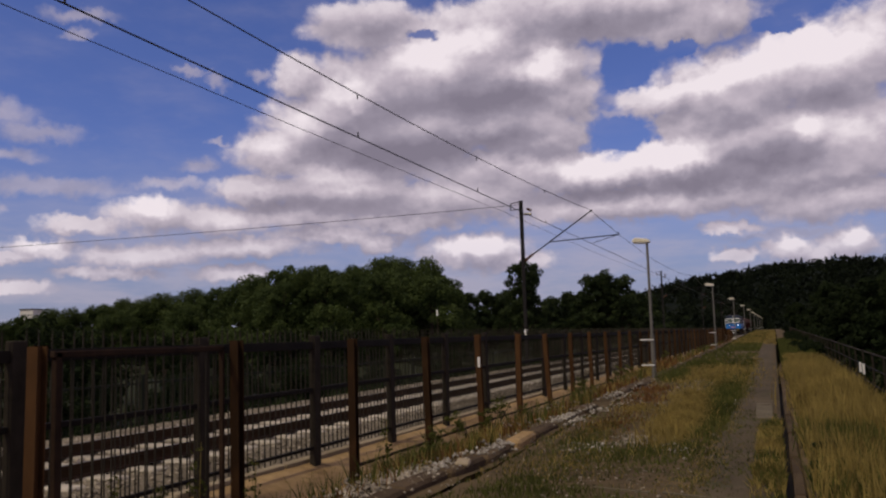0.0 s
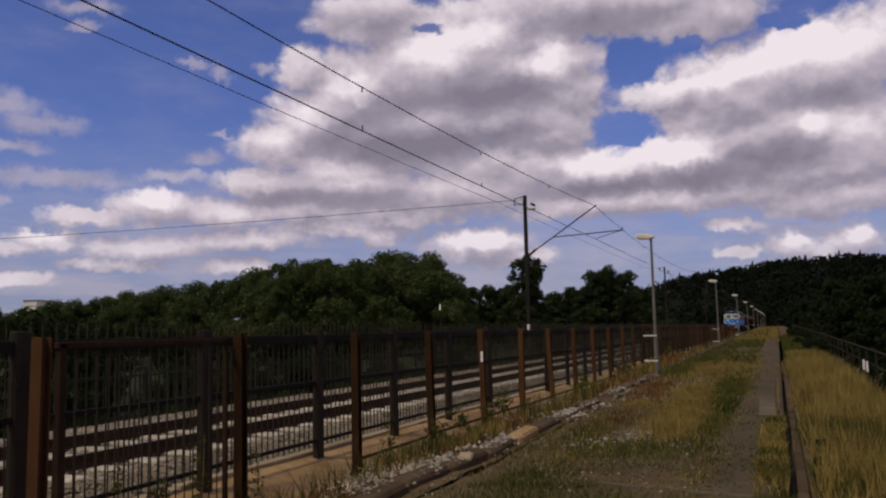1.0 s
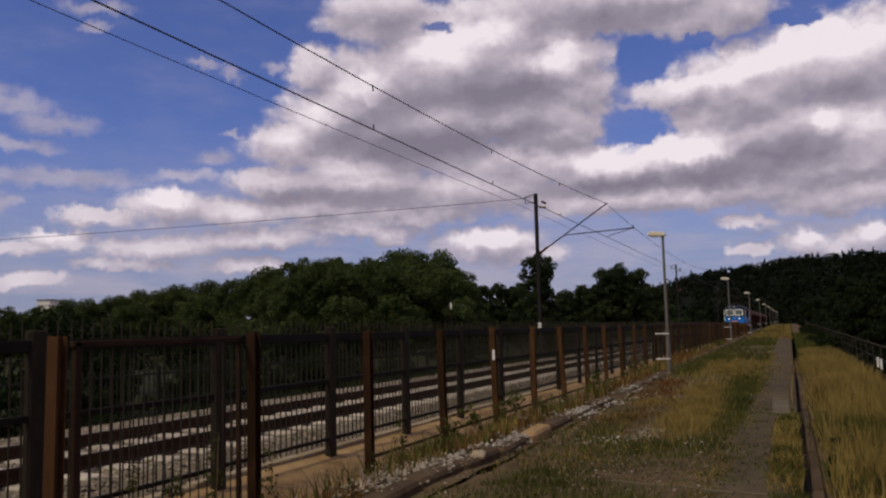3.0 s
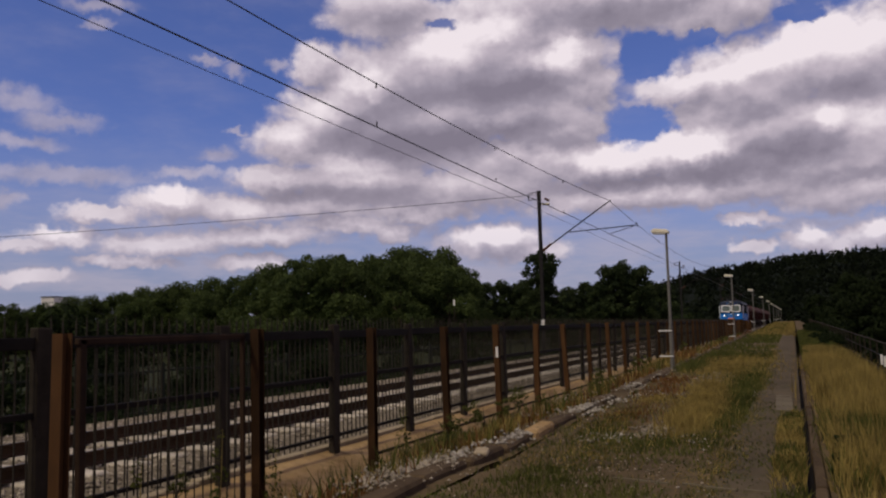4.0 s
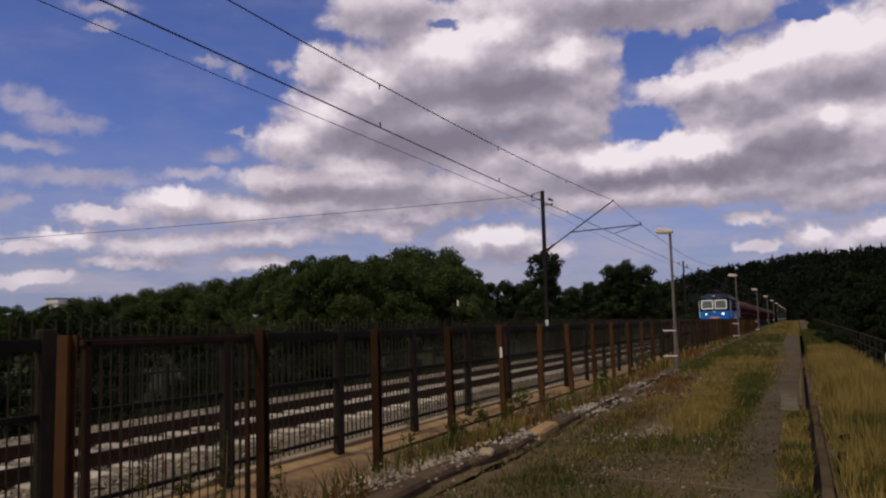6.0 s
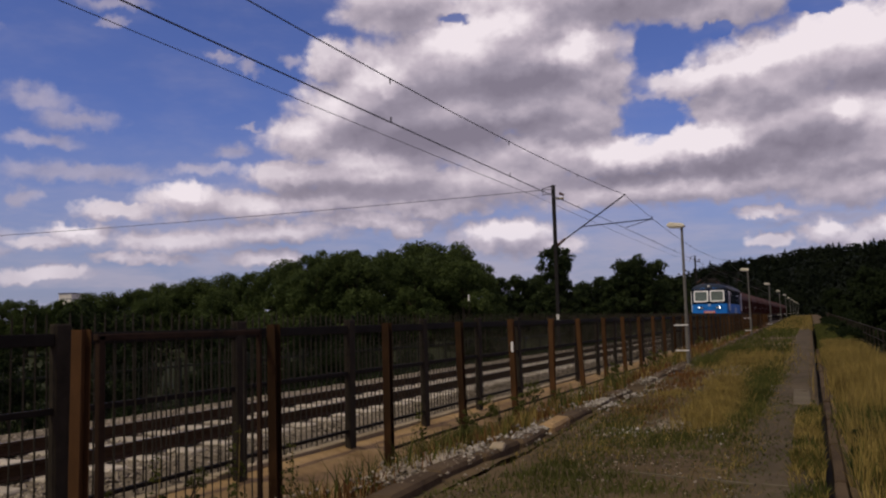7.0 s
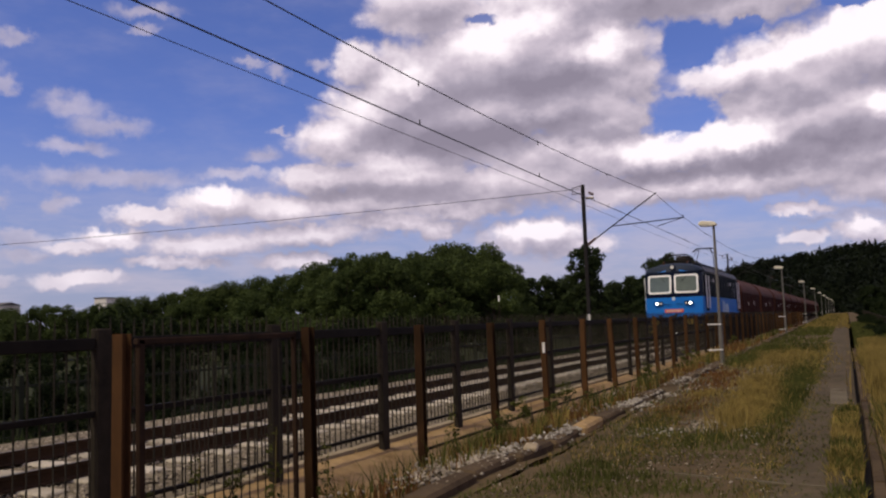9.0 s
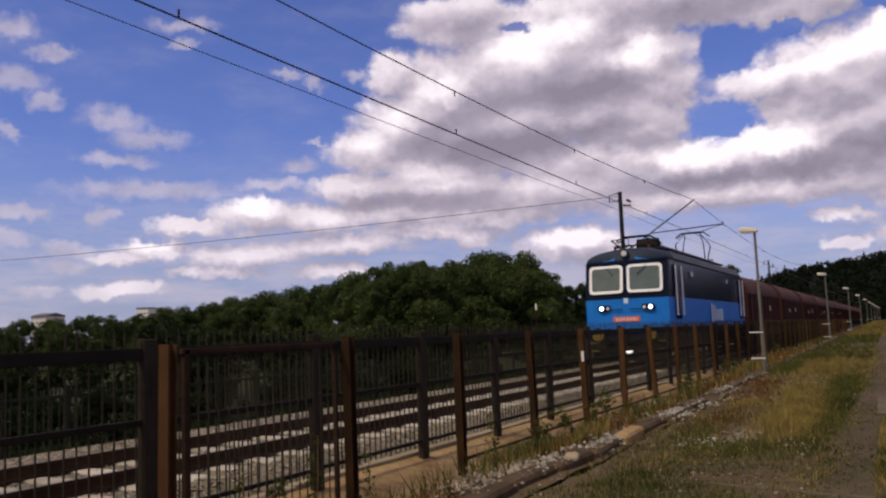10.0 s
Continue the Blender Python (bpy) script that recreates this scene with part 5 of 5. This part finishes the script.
    weed = tree_mesh(33, 0.8, 0.34, M["green_grass"], 8, 900, 0.020, 0.12, 0.4, 4)
    for x, y, k in ((-4.0, 9.6, 0.7), (-4.3, 11.4, 0.9), (-4.05, 12.0, 0.7), (-4.5, 14.0, 1.0), (-4.2, 14.6, 0.6), (-3.9, 17.5, 0.8), (-4.4, 19.2, 0.7), (-4.1, 23.0, 0.9), (-3.5, 8.2, 0.4), (-4.5, 27.0, 1.0), (-4.0, 33.0, 1.0), (-5.2, 6.1, 0.6), (-5.3, 5.2, 0.5)):
        o = copy_thing(weed, pose(x, y, bank_z(x, y) - 0.05, 0, 0, rnd.uniform(0, 360)) @ Matrix.Diagonal((k, k, k, 1)))
        o.name = "weed"
        tagged(o, "bushy green weed growing by the fence", "weed", "weeds by the fence")
    for c in list(weed.children):
        bpy.data.objects.remove(c)
    bpy.data.objects.remove(weed)
    for t in sets + dark + shaded + slim + [bush, shade]:
        for c in list(t.children):
            bpy.data.objects.remove(c)
        bpy.data.objects.remove(t)


def ridge(az):
    """Elevation of the wooded hill's skyline, in degrees."""
    pts = ((-30, 0.3), (-20, 1.7), (-12, 2.3), (-8.7, 2.7), (-7.0, 3.3), (-5.0, 3.75), (-2.8, 3.95), (0.0, 4.35), (3.4, 4.5), (6.6, 4.4), (15, 3.6), (40, 3.0), (70, 1.0))
    return float(np.interp(az, [p[0] for p in pts], [p[1] for p in pts]))


def hill_z(az, r):
    crest = 520 * math.tan(radians(ridge(az) + 0.12))
    f = min(1.0, max(0.0, (r - 240) / 280.0))
    f = f * f * (3 - 2 * f)
    return -3 + (crest - 6) * f


def build_hill():
    azs, rs = list(np.arange(-32, 72, 2.0)), list(range(230, 900, 30))
    v = []
    for r in rs:
        for a in azs:
            x, y = polar(a, r)
            v.append((x, y, hill_z(a, r) - (max(0, r - 600) * 0.05)))
    k = len(azs)
    f = [(j * k + i, j * k + i + 1, (j + 1) * k + i + 1, (j + 1) * k + i) for j in range(len(rs) - 1) for i in range(k - 1)]
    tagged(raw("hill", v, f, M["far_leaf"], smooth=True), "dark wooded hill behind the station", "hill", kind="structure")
    rng = np.random.default_rng(77)
    cs, sz = [], []
    for _ in range(3200):
        a, r = rng.uniform(-30, 30), rng.uniform(240, 560)
        x, y = polar(a, r)
        s = rng.uniform(2.0, 3.6)
        cs.append((x, y, hill_z(a, r) + s * 0.9))
        sz.append((s * 0.8, s * 0.8, s * 1.1))
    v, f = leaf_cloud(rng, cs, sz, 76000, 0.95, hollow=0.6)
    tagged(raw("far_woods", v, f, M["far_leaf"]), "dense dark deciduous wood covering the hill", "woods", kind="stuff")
    # firs along the crest
    vs, fs, base = [], [], 0
    for _ in range(130):
        a = rng.choice([rng.uniform(-2.5, 8), rng.uniform(-9, 20)])
        x, y = polar(a, rng.uniform(500, 540))
        z, h = hill_z(a, 520) + 1, rng.uniform(3.5, 7.5)
        for t in range(26):
            f0 = t / 26
            ang = t * 2.4
            w = (1 - f0) * 2.0 + 0.25
            c, s = math.cos(ang), math.sin(ang)
            zz = z + h * f0
            vs += [(x, y, zz + h * 0.12), (x + c * w - s * 0.5 * w, y + s * w + c * 0.5 * w, zz - 0.3), (x + c * w * 1.1, y + s * w * 1.1, zz - 0.7), (x + c * w + s * 0.5 * w, y + s * w - c * 0.5 * w, zz - 0.3)]
            fs.append((base, base + 1, base + 2, base + 3))
            base += 4
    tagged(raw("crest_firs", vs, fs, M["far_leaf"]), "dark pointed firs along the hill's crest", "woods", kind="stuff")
    # a low band of distant wood closing the view on the other side
    cs, sz = [], []
    for _ in range(900):
        a, r = rng.uniform(-75, -6), rng.uniform(170, 330)
        x, y = polar(a, r)
        s = rng.uniform(1.8, 3.2)
        cs.append((x, y, -1.5 + s * rng.uniform(0.3, 1.2)))
        sz.append((s * 1.2, s * 1.2, s))
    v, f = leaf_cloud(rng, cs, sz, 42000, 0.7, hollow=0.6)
    tagged(raw("distant_thicket", v, f, M["leaf_shaded"]), "low dark thicket behind the trees", "woods", kind="stuff")


def build_houses():
    for az, el, dist, w, h, flat in ((-53.6, 2.16, 420, 4, 4, False), (-47.7, 2.48, 520, 4, 5, True)):
        x, y = polar(az, dist)
        top = dist * math.tan(radians(el)) + EYE
        hs = thing("house", "pale far house above the trees" if not flat else "pale flat-roofed block above the trees", "house", "far houses", pose(x, y, top - h - 12, 0, 0, 12))
        part("wall", boxes((-w, w, -6, 6, 0, h + 12)), M["facade"], hs)
        if flat:
            part("roof", boxes((-w - 0.4, w + 0.4, -6.4, 6.4, h + 12.003, h + 12.5)), M["roof_edge"], hs)
        else:
            part("roof", prism(bmesh.new(), [(-6.8, h + 12.003), (6.8, h + 12.003), (0, h + 13.4)], "x", -w - 0.6, w + 0.6), M["roof_edge"], hs, "low grey gable roof")
        for k in range(int(w)):
            for zz in (h + 8.5, h + 5.5):
                part("window", boxes((-w + 0.9 + k * 1.95, -w + 1.9 + k * 1.95, -6.06, -6.003, zz, zz + 0.9)), M["pane_far"], hs)


def build_small_far():
    sign = thing("marker_post", "small white marker board on a thin post", "marker", "", pose(-23.4, 58, -0.2))
    part("post", rods(((0, 0, -1.2), (0, 0, 3.6), 0.03)), M["iron_post"], sign)
    part("board", boxes((-0.06, 0.06, -0.03, -0.01, 3.15, 3.6), bevel=0.01), M["white_band"], sign, "white board")
    bm = bmesh.new()
    bmesh.ops.create_icosphere(bm, subdivisions=3, radius=1.0)
    for v in bm.verts:
        k = 1 + 0.18 * noise.noise(v.co * 1.6)
        v.co = Vector((v.co.x * 1.1 * k, v.co.y * 1.6 * k, max(v.co.z, -0.2) * 0.75 * k))
    heap = tagged(obj("tarpaulin", bm, M["car"], smooth=True), "low heap under a blue-grey tarpaulin beyond the track", "heap")
    heap.matrix_basis = pose(-17.4, 11.3, -0.85, 0, 0, 20)


build_small_far()
build_trees()
build_hill()
build_houses()


# ---- grass, weeds, loose stones ----
def spread(n, x0, x1, y0, y1, patch=0.5, freq=0.6, bias=0.0, power=1.0, stray=0.22):
    """Random places, denser near y0 and gathered in patches."""
    x = RNG.uniform(x0, x1, n * 3)
    y = y0 + (y1 - y0) * RNG.random(n * 3) ** power
    keep = np.array([noise.noise((a * freq, b * freq, bias)) + RNG.uniform(-stray, stray) > patch - 0.5 for a, b in zip(x, y)])
    return x[keep][:n], y[keep][:n]


def grow(name, x, y, zf, height, material, label, width=0.008, lean=0.35):
    z = np.array([zf(a, b) for a, b in zip(x, y)])
    v, f = blades(RNG, x, y, z, height, lean, width * (1 + np.maximum(y - 8, 0) * 0.04))
    return tagged(raw(name, v, f, material), label, "grass", kind="stuff")


def tuft(name, cx, cy, sx, sy, k, h, material, label, zf, width=0.0045, lean=0.9):
    """A soft-edged patch of grass round one place."""
    x, y = RNG.normal(cx, sx, k), RNG.normal(cy, sy, k)
    grow(name, x, y, zf, h, material, label, width, lean)


def build_growth():
    dry, green = M["dry_grass"], M["green_grass"]
    # the verge: tall straw, greener near the camera and at its far end
    x, y = spread(15000, 0.20, 1.38, 4.5, 30, 0.34, 0.9, 1.0, 1.5)
    grow("dry_grass", x, y, strip_z, 0.27, dry, "tall straw-coloured dry grass on the verge", 0.005, 0.5)
    x, y = spread(5000, 0.34, 1.4, 10, 27, 0.52, 0.7, 3.0, 1.2)
    grow("dry_grass", x, y, strip_z, 0.36, dry, "taller pale seed heads on the verge", 0.0045, 0.45)
    x, y = spread(4500, 0.18, 1.4, 3.5, 36, 0.52, 0.8, 5.0, 1.5)
    grow("green_grass", x, y, strip_z, 0.22, green, "green grass among the dry stalks", 0.006, 0.7)
    x, y = spread(5000, 0.16, 1.3, 25, 60, 0.30, 0.5, 7.0, 1.2)
    grow("green_grass", x, y, strip_z, 0.24, green, "green grass at the verge's far end", 0.007, 0.6)
    x, y = spread(700, 0.15, 0.32, 4.5, 28, 0.55, 1.6, 8.0, 1.3)
    grow("dry_grass", x, y, strip_z, 0.07, dry, "thin stalks on the bare strip by the kerb", 0.0045, 1.1)
    for cx, cy, k, h, m in ((0.75, 6.6, 1100, 0.28, dry), (0.95, 7.6, 700, 0.30, green), (0.55, 9.6, 700, 0.24, green), (0.6, 14.5, 1600, 0.34, dry), (0.9, 18.0, 1500, 0.36, dry), (0.5, 22.0, 1200, 0.30, dry)):
        tuft("verge_tuft", cx, cy, 0.17, 0.7, k, h, m, "thick tuft of grass on the verge", strip_z, 0.005, 0.6)
    # the platform: thin low grass over soil, in patches
    x, y = spread(17000, -2.85, -0.62, 4, 40, 0.52, 0.75, 13.0, 1.5, 0.3)
    grow("low_grass", x, y, platform_z, 0.020, green, "low patchy green grass on the platform", 0.006, 3.2)
    x, y = spread(1500, -0.72, -0.05, 4, 14, 0.50, 1.3, 15.0, 1.3, 0.3)
    grow("low_grass", x, y, lambda a, b: platform_z(a, b) + 0.012, 0.018, green, "mossy low growth on the path", 0.006, 3.2)
    x, y = spread(4000, -2.85, -0.62, 4, 40, 0.58, 0.9, 14.0, 1.5, 0.3)
    grow("low_dry_grass", x, y, platform_z, 0.024, dry, "sparse dry stalks on the platform", 0.004, 2.4)
    x, y = spread(5000, -2.85, -0.75, 28, 140, 0.46, 0.4, 17.0, 1.2)
    grow("low_grass", x, y, platform_z, 0.18, green, "grass growing over the far platform", 0.008, 0.6)
    x, y = spread(3000, -2.6, 0.05, 55, 140, 0.34, 0.4, 19.0, 1.2)
    grow("low_dry_grass", x, y, platform_z, 0.26, dry, "dry grass growing over the far platform", 0.006, 0.6)
    for cx, cy, sx, sy, k, h in ((-1.28, 11.9, 0.17, 0.9, 4600, 0.13), (-1.36, 13.9, 0.17, 0.9, 2800, 0.13), (-1.55, 16.6, 0.2, 0.8, 900, 0.11), (-2.2, 14.2, 0.2, 0.5, 500, 0.08), (-2.3, 11.2, 0.2, 0.8, 600, 0.06),
                                 (-1.4, 23.0, 0.45, 3.5, 2800, 0.12), (-2.1, 25.0, 0.35, 3.0, 1500, 0.12), (-2.1, 8.4, 0.3, 0.5, 500, 0.05)):
        tuft("dry_tuft", cx, cy, sx, sy, k, h, dry, "soft patch of dry yellow grass", platform_z)
    for cx, cy, sx, sy, k, h in ((-0.90, 12.6, 0.11, 1.4, 2200, 0.09), (-0.95, 16.8, 0.14, 2.0, 2400, 0.11), (-1.7, 8.9, 0.4, 0.5, 1300, 0.05), (-2.15, 7.0, 0.25, 0.6, 1100, 0.06), (-1.2, 9.5, 0.3, 0.5, 900, 0.05),
                                 (-2.3, 10.4, 0.2, 0.7, 500, 0.08), (-2.5, 22.8, 0.18, 0.9, 500, 0.24), (-2.4, 28.5, 0.35, 2.0, 500, 0.20), (-1.1, 21.0, 0.3, 2.0, 700, 0.10), (-1.5, 6.6, 0.35, 0.3, 700, 0.05)):
        tuft("green_tuft", cx, cy, sx, sy, k, h, green, "soft patch of green grass", platform_z, 0.005, 1.0)
    # between path and kerb
    for k, h, m, seed in ((2300, 0.085, green, 18.0), (1700, 0.10, dry, 20.0)):
        x, y = spread(k, -0.27, -0.0, 4.5, 12.6, 0.36, 1.4, seed, 1.1)
        grow("kerb_grass", x, y, platform_z, h, m, "strip of grass between path and kerb", 0.005, 1.0)
    for k, m in ((2600, dry), (2400, green)):
        y = 4 + 30 * RNG.random(k) ** 1.4
        grow("path_grass", -0.70 + RNG.normal(0, 0.12, k), y, platform_z, 0.042, m, "stray stalks along the path", 0.0042, 2.2)
    # weeds between platform edge and fence
    x, y = spread(2200, -4.4, -3.3, 6, 60, 0.52, 0.8, 21.0, 1.3)
    grow("weeds", x, y, bank_z, 0.32, green, "green weeds at the foot of the fence", 0.008, 0.6)
    x, y = spread(1700, -4.2, -3.2, 5, 60, 0.56, 0.6, 25.0, 1.3)
    grow("red_weeds", x, y, bank_z, 0.20, M["red_weed"], "reddish dry weeds beside the platform edge", 0.007, 0.7)
    x, y = spread(1100, -4.0, -3.2, 5, 40, 0.54, 0.6, 27.0, 1.3)
    grow("dry_weeds", x, y, bank_z, 0.26, dry, "yellow dry weeds beside the platform edge", 0.006, 0.7)
    for cx, cy, sx, sy, k, h, m in ((-3.75, 8.0, 0.16, 0.4, 500, 0.20, M["red_weed"]), (-3.55, 9.9, 0.12, 0.35, 420, 0.22, dry), (-4.1, 9.4, 0.18, 0.4, 700, 0.28, green), (-3.9, 11.5, 0.2, 0.6, 500, 0.22, M["red_weed"]),
                                    (-3.7, 25.0, 0.25, 1.2, 600, 0.34, dry), (-3.6, 27.5, 0.25, 1.4, 500, 0.38, M["red_weed"]), (-3.5, 18.0, 0.2, 1.0, 450, 0.2, M["red_weed"]), (-2.5, 18.2, 0.2, 0.9, 380, 0.09, M["red_weed"]), (-2.3, 15.6, 0.2, 0.8, 450, 0.07, M["red_weed"]), (-2.2, 12.2, 0.2, 0.8, 450, 0.05, M["red_weed"])):
        tuft("weed_tuft", cx, cy, sx, sy, k, h, m, "patch of weeds beside the platform edge", bank_z if cx < -3 else platform_z, 0.006, 0.7)

    def edge_z(p, q):
        return platform_z(max(p, -2.8), q) + 0.01 if p > -2.9 else max(bank_z(p, q), rise(q) + 0.06)
    x, y = spread(1300, -3.75, -2.85, 4, 60, 0.66, 0.9, 29.0, 1.3)
    v, f = pebbles(RNG, x, y, np.array([edge_z(a, b) for a, b in zip(x, y)]), 0.020)
    tagged(raw("gravel", v, f, M["stone"]), "pale gravel spilled over the platform edge", "gravel", kind="stuff")
    # heaps and patches of pale stones
    for cx, cy, sx, sy, k, size in ((-3.32, 6.9, 0.13, 0.5, 620, 0.022), (-3.2, 7.9, 0.10, 0.35, 140, 0.022), (-2.95, 12.4, 0.11, 0.32, 130, 0.032), (-2.85, 13.9, 0.11, 0.3, 60, 0.030), (-2.98, 16.6, 0.12, 0.6, 90, 0.028),
                                    (-2.9, 19.4, 0.12, 0.4, 50, 0.028), (-3.05, 9.3, 0.1, 0.3, 120, 0.026), (-1.68, 10.5, 0.17, 0.3, 380, 0.017), (-1.70, 19.8, 0.22, 0.7, 320, 0.024), (-2.08, 9.75, 0.14, 0.25, 60, 0.024),
                                    (-1.15, 9.9, 0.16, 0.4, 45, 0.020), (-0.85, 14.3, 0.1, 0.8, 40, 0.022), (-1.9, 8.0, 0.4, 0.5, 60, 0.016), (-2.5, 15.4, 0.25, 0.6, 120, 0.022)):
        x, y = RNG.normal(cx, sx, k), RNG.normal(cy, sy, k)
        v, f = pebbles(RNG, x, y, np.array([edge_z(p, q) for p, q in zip(x, y)]), size)
        tagged(raw("gravel_patch", v, f, M["pale_stone"] if size > 0.019 and k < 300 else M["stone"]), "patch of pale gravel on the platform", "gravel", kind="stuff")
    x, y = spread(2200, -2.8, -0.5, 3.5, 50, 0.60, 1.1, 33.0, 1.4, 0.4)
    v, f = pebbles(RNG, x, y, np.array([platform_z(a, b) + 0.004 for a, b in zip(x, y)]), 0.014)
    tagged(raw("loose_stones", v, f, M["stone"]), "loose pale stones scattered on the platform", "gravel", kind="stuff")
    n = 26000
    y = 2 + 38 * RNG.random(n) ** 1.9
    x = RNG.uniform(-10.2, -5.85, n)
    z = np.array([bed_z(a, b) for a, b in zip(x, y)])
    v, f = pebbles(RNG, x, y, z, 0.029)
    tagged(raw("ballast_stones", v, f, M["stone"]), "pale crushed ballast stones between the rails", "gravel", kind="stuff")
    x, y = spread(8000, -13.0, -10.5, 1.5, 50, 0.34, 0.7, 43.0, 1.5, 0.3)
    grow("trackside_grass", x, y, lambda a, b: max(bed_z(a, b), -0.58) if a > -11.4 else -0.58, 0.30, M["leaf_mid"], "rank green weeds beyond the far rail", 0.010, 0.7)
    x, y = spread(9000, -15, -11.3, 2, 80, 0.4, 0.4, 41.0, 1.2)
    grow("far_grass", x, y, lambda a, b: -0.6, 0.4, M["leaf_shaded"], "rough grass beyond the track", 0.012, 0.5)


build_growth()


def build_plants():
    """A white-flowered herb and tall dry stalks by the first posts."""
    rnd = random.Random(41)
    herb = thing("flowering_herb", "white-flowered herb at the foot of a rusty post", "plant", "", pose(-4.62, 3.72, -0.42))
    for k in range(9):
        x, y, z = rnd.uniform(-0.12, 0.12), rnd.uniform(-0.14, 0.18), rnd.uniform(0.50, 0.66)
        stem = part("stem", rods(((x * 0.3, y * 0.3, 0), (x, y, z), 0.004), seg=4), M["green_grass"], herb)
        bm = bmesh.new()
        for j in range(7):
            a = j * 2.4
            r = 0.008 * j ** 0.5 * 1.6
            bmesh.ops.create_icosphere(bm, subdivisions=1, radius=0.011, matrix=Matrix.Translation((x + r * math.cos(a), y + r * math.sin(a), z)))
        part("flower_head", bm, M["flower"], stem, "flat white flower head")
    for x, y, k in ((0.30, 8.1, 1.0), (0.42, 8.6, 0.8), (0.25, 7.5, 0.7)):
        dock = thing("dock_plant", "dark broad-leaved weed beside the kerb", "weed", "broad-leaved weeds by the kerb", pose(x, y, strip_z(x, y) - 0.02))
        part("stem", rods(((0, 0, 0), (0.01, 0.02, 0.24 * k), 0.005, 0.003), seg=5), M["green_grass"], dock)
        rng = np.random.default_rng(int(k * 50))
        v, f = leaf_cloud(rng, [(0, 0, 0.06 * k), (0.03, 0.02, 0.14 * k), (-0.02, 0.01, 0.21 * k)], [(0.11 * k, 0.12 * k, 0.06 * k), (0.08 * k, 0.08 * k, 0.06 * k), (0.05 * k, 0.05 * k, 0.05 * k)], 150, 0.03)
        raw("leaves", v, f, M["leaf_mid"], dock)
    for x, y, h in ((-4.62, 5.9, 0.95), (-4.68, 5.0, 0.8), (-4.55, 6.6, 0.7), (-4.45, 9.2, 0.8)):
        st = thing("tall_weed", "tall thin yellow-green weed by the fence", "weed", "tall weeds by the fence", pose(x, y, -0.45))
        part("stem", rods(((0, 0, 0), (0.02, 0.03, h * 0.6), 0.006, 0.005), ((0.02, 0.03, h * 0.6), (0.01, 0.06, h), 0.005, 0.002), seg=5), M["dry_grass"], st)
        rng = np.random.default_rng(int(h * 100))
        v, f = leaf_cloud(rng, [(0, 0.02, h * q) for q in (0.2, 0.4, 0.6, 0.8, 0.95)], [(0.09, 0.09, 0.08)] * 3 + [(0.05, 0.05, 0.07)] * 2, 130, 0.022)
        raw("leaves", v, f, M["green_grass"], st)


build_plants()


def build_sleepers():
    bed = thing("sleepers", "row of pale concrete sleepers under the rails", "sleeper", kind="structure")
    s = obj("sleeper", boxes((-1.25, 1.25, -0.13, 0.13, -0.2, 0.0), bevel=0.02), M["sleeper"], bed)
    me = s.data
    bpy.data.objects.remove(s)
    for i in range(170):
        shared("sleeper", me, bed, pose(TRACK_X, -2 + 0.62 * i, RAIL_Z - 0.155))


build_sleepers()


def train_y(t):
    """Where the locomotive's face is: it runs at a steady 15.6 m/s towards the camera."""
    return 183.4 - 15.6 * t


def motions():
    times = [0.5 * i for i in range(21)]
    walk(LOCO, [(t, pose(TRACK_X + 0.07, train_y(t), RAIL_Z)) for t in times])
    for i, w in enumerate(WAGONS):
        walk(w, [(t, pose(TRACK_X + 0.07, train_y(t) + 16.5 + 14.75 * i, RAIL_Z)) for t in times])
    for wheels, r in ((LOCO_WHEELS, 0.61), (WAGON_WHEELS, 0.46)):
        for w in wheels:
            x, y, z = w.matrix_basis.translation
            walk(w, [(k / 30, pose(x, y, z, math.degrees(15.6 * k / 30 / r) % 360, 0, 0)) for k in range(301)])


motions()
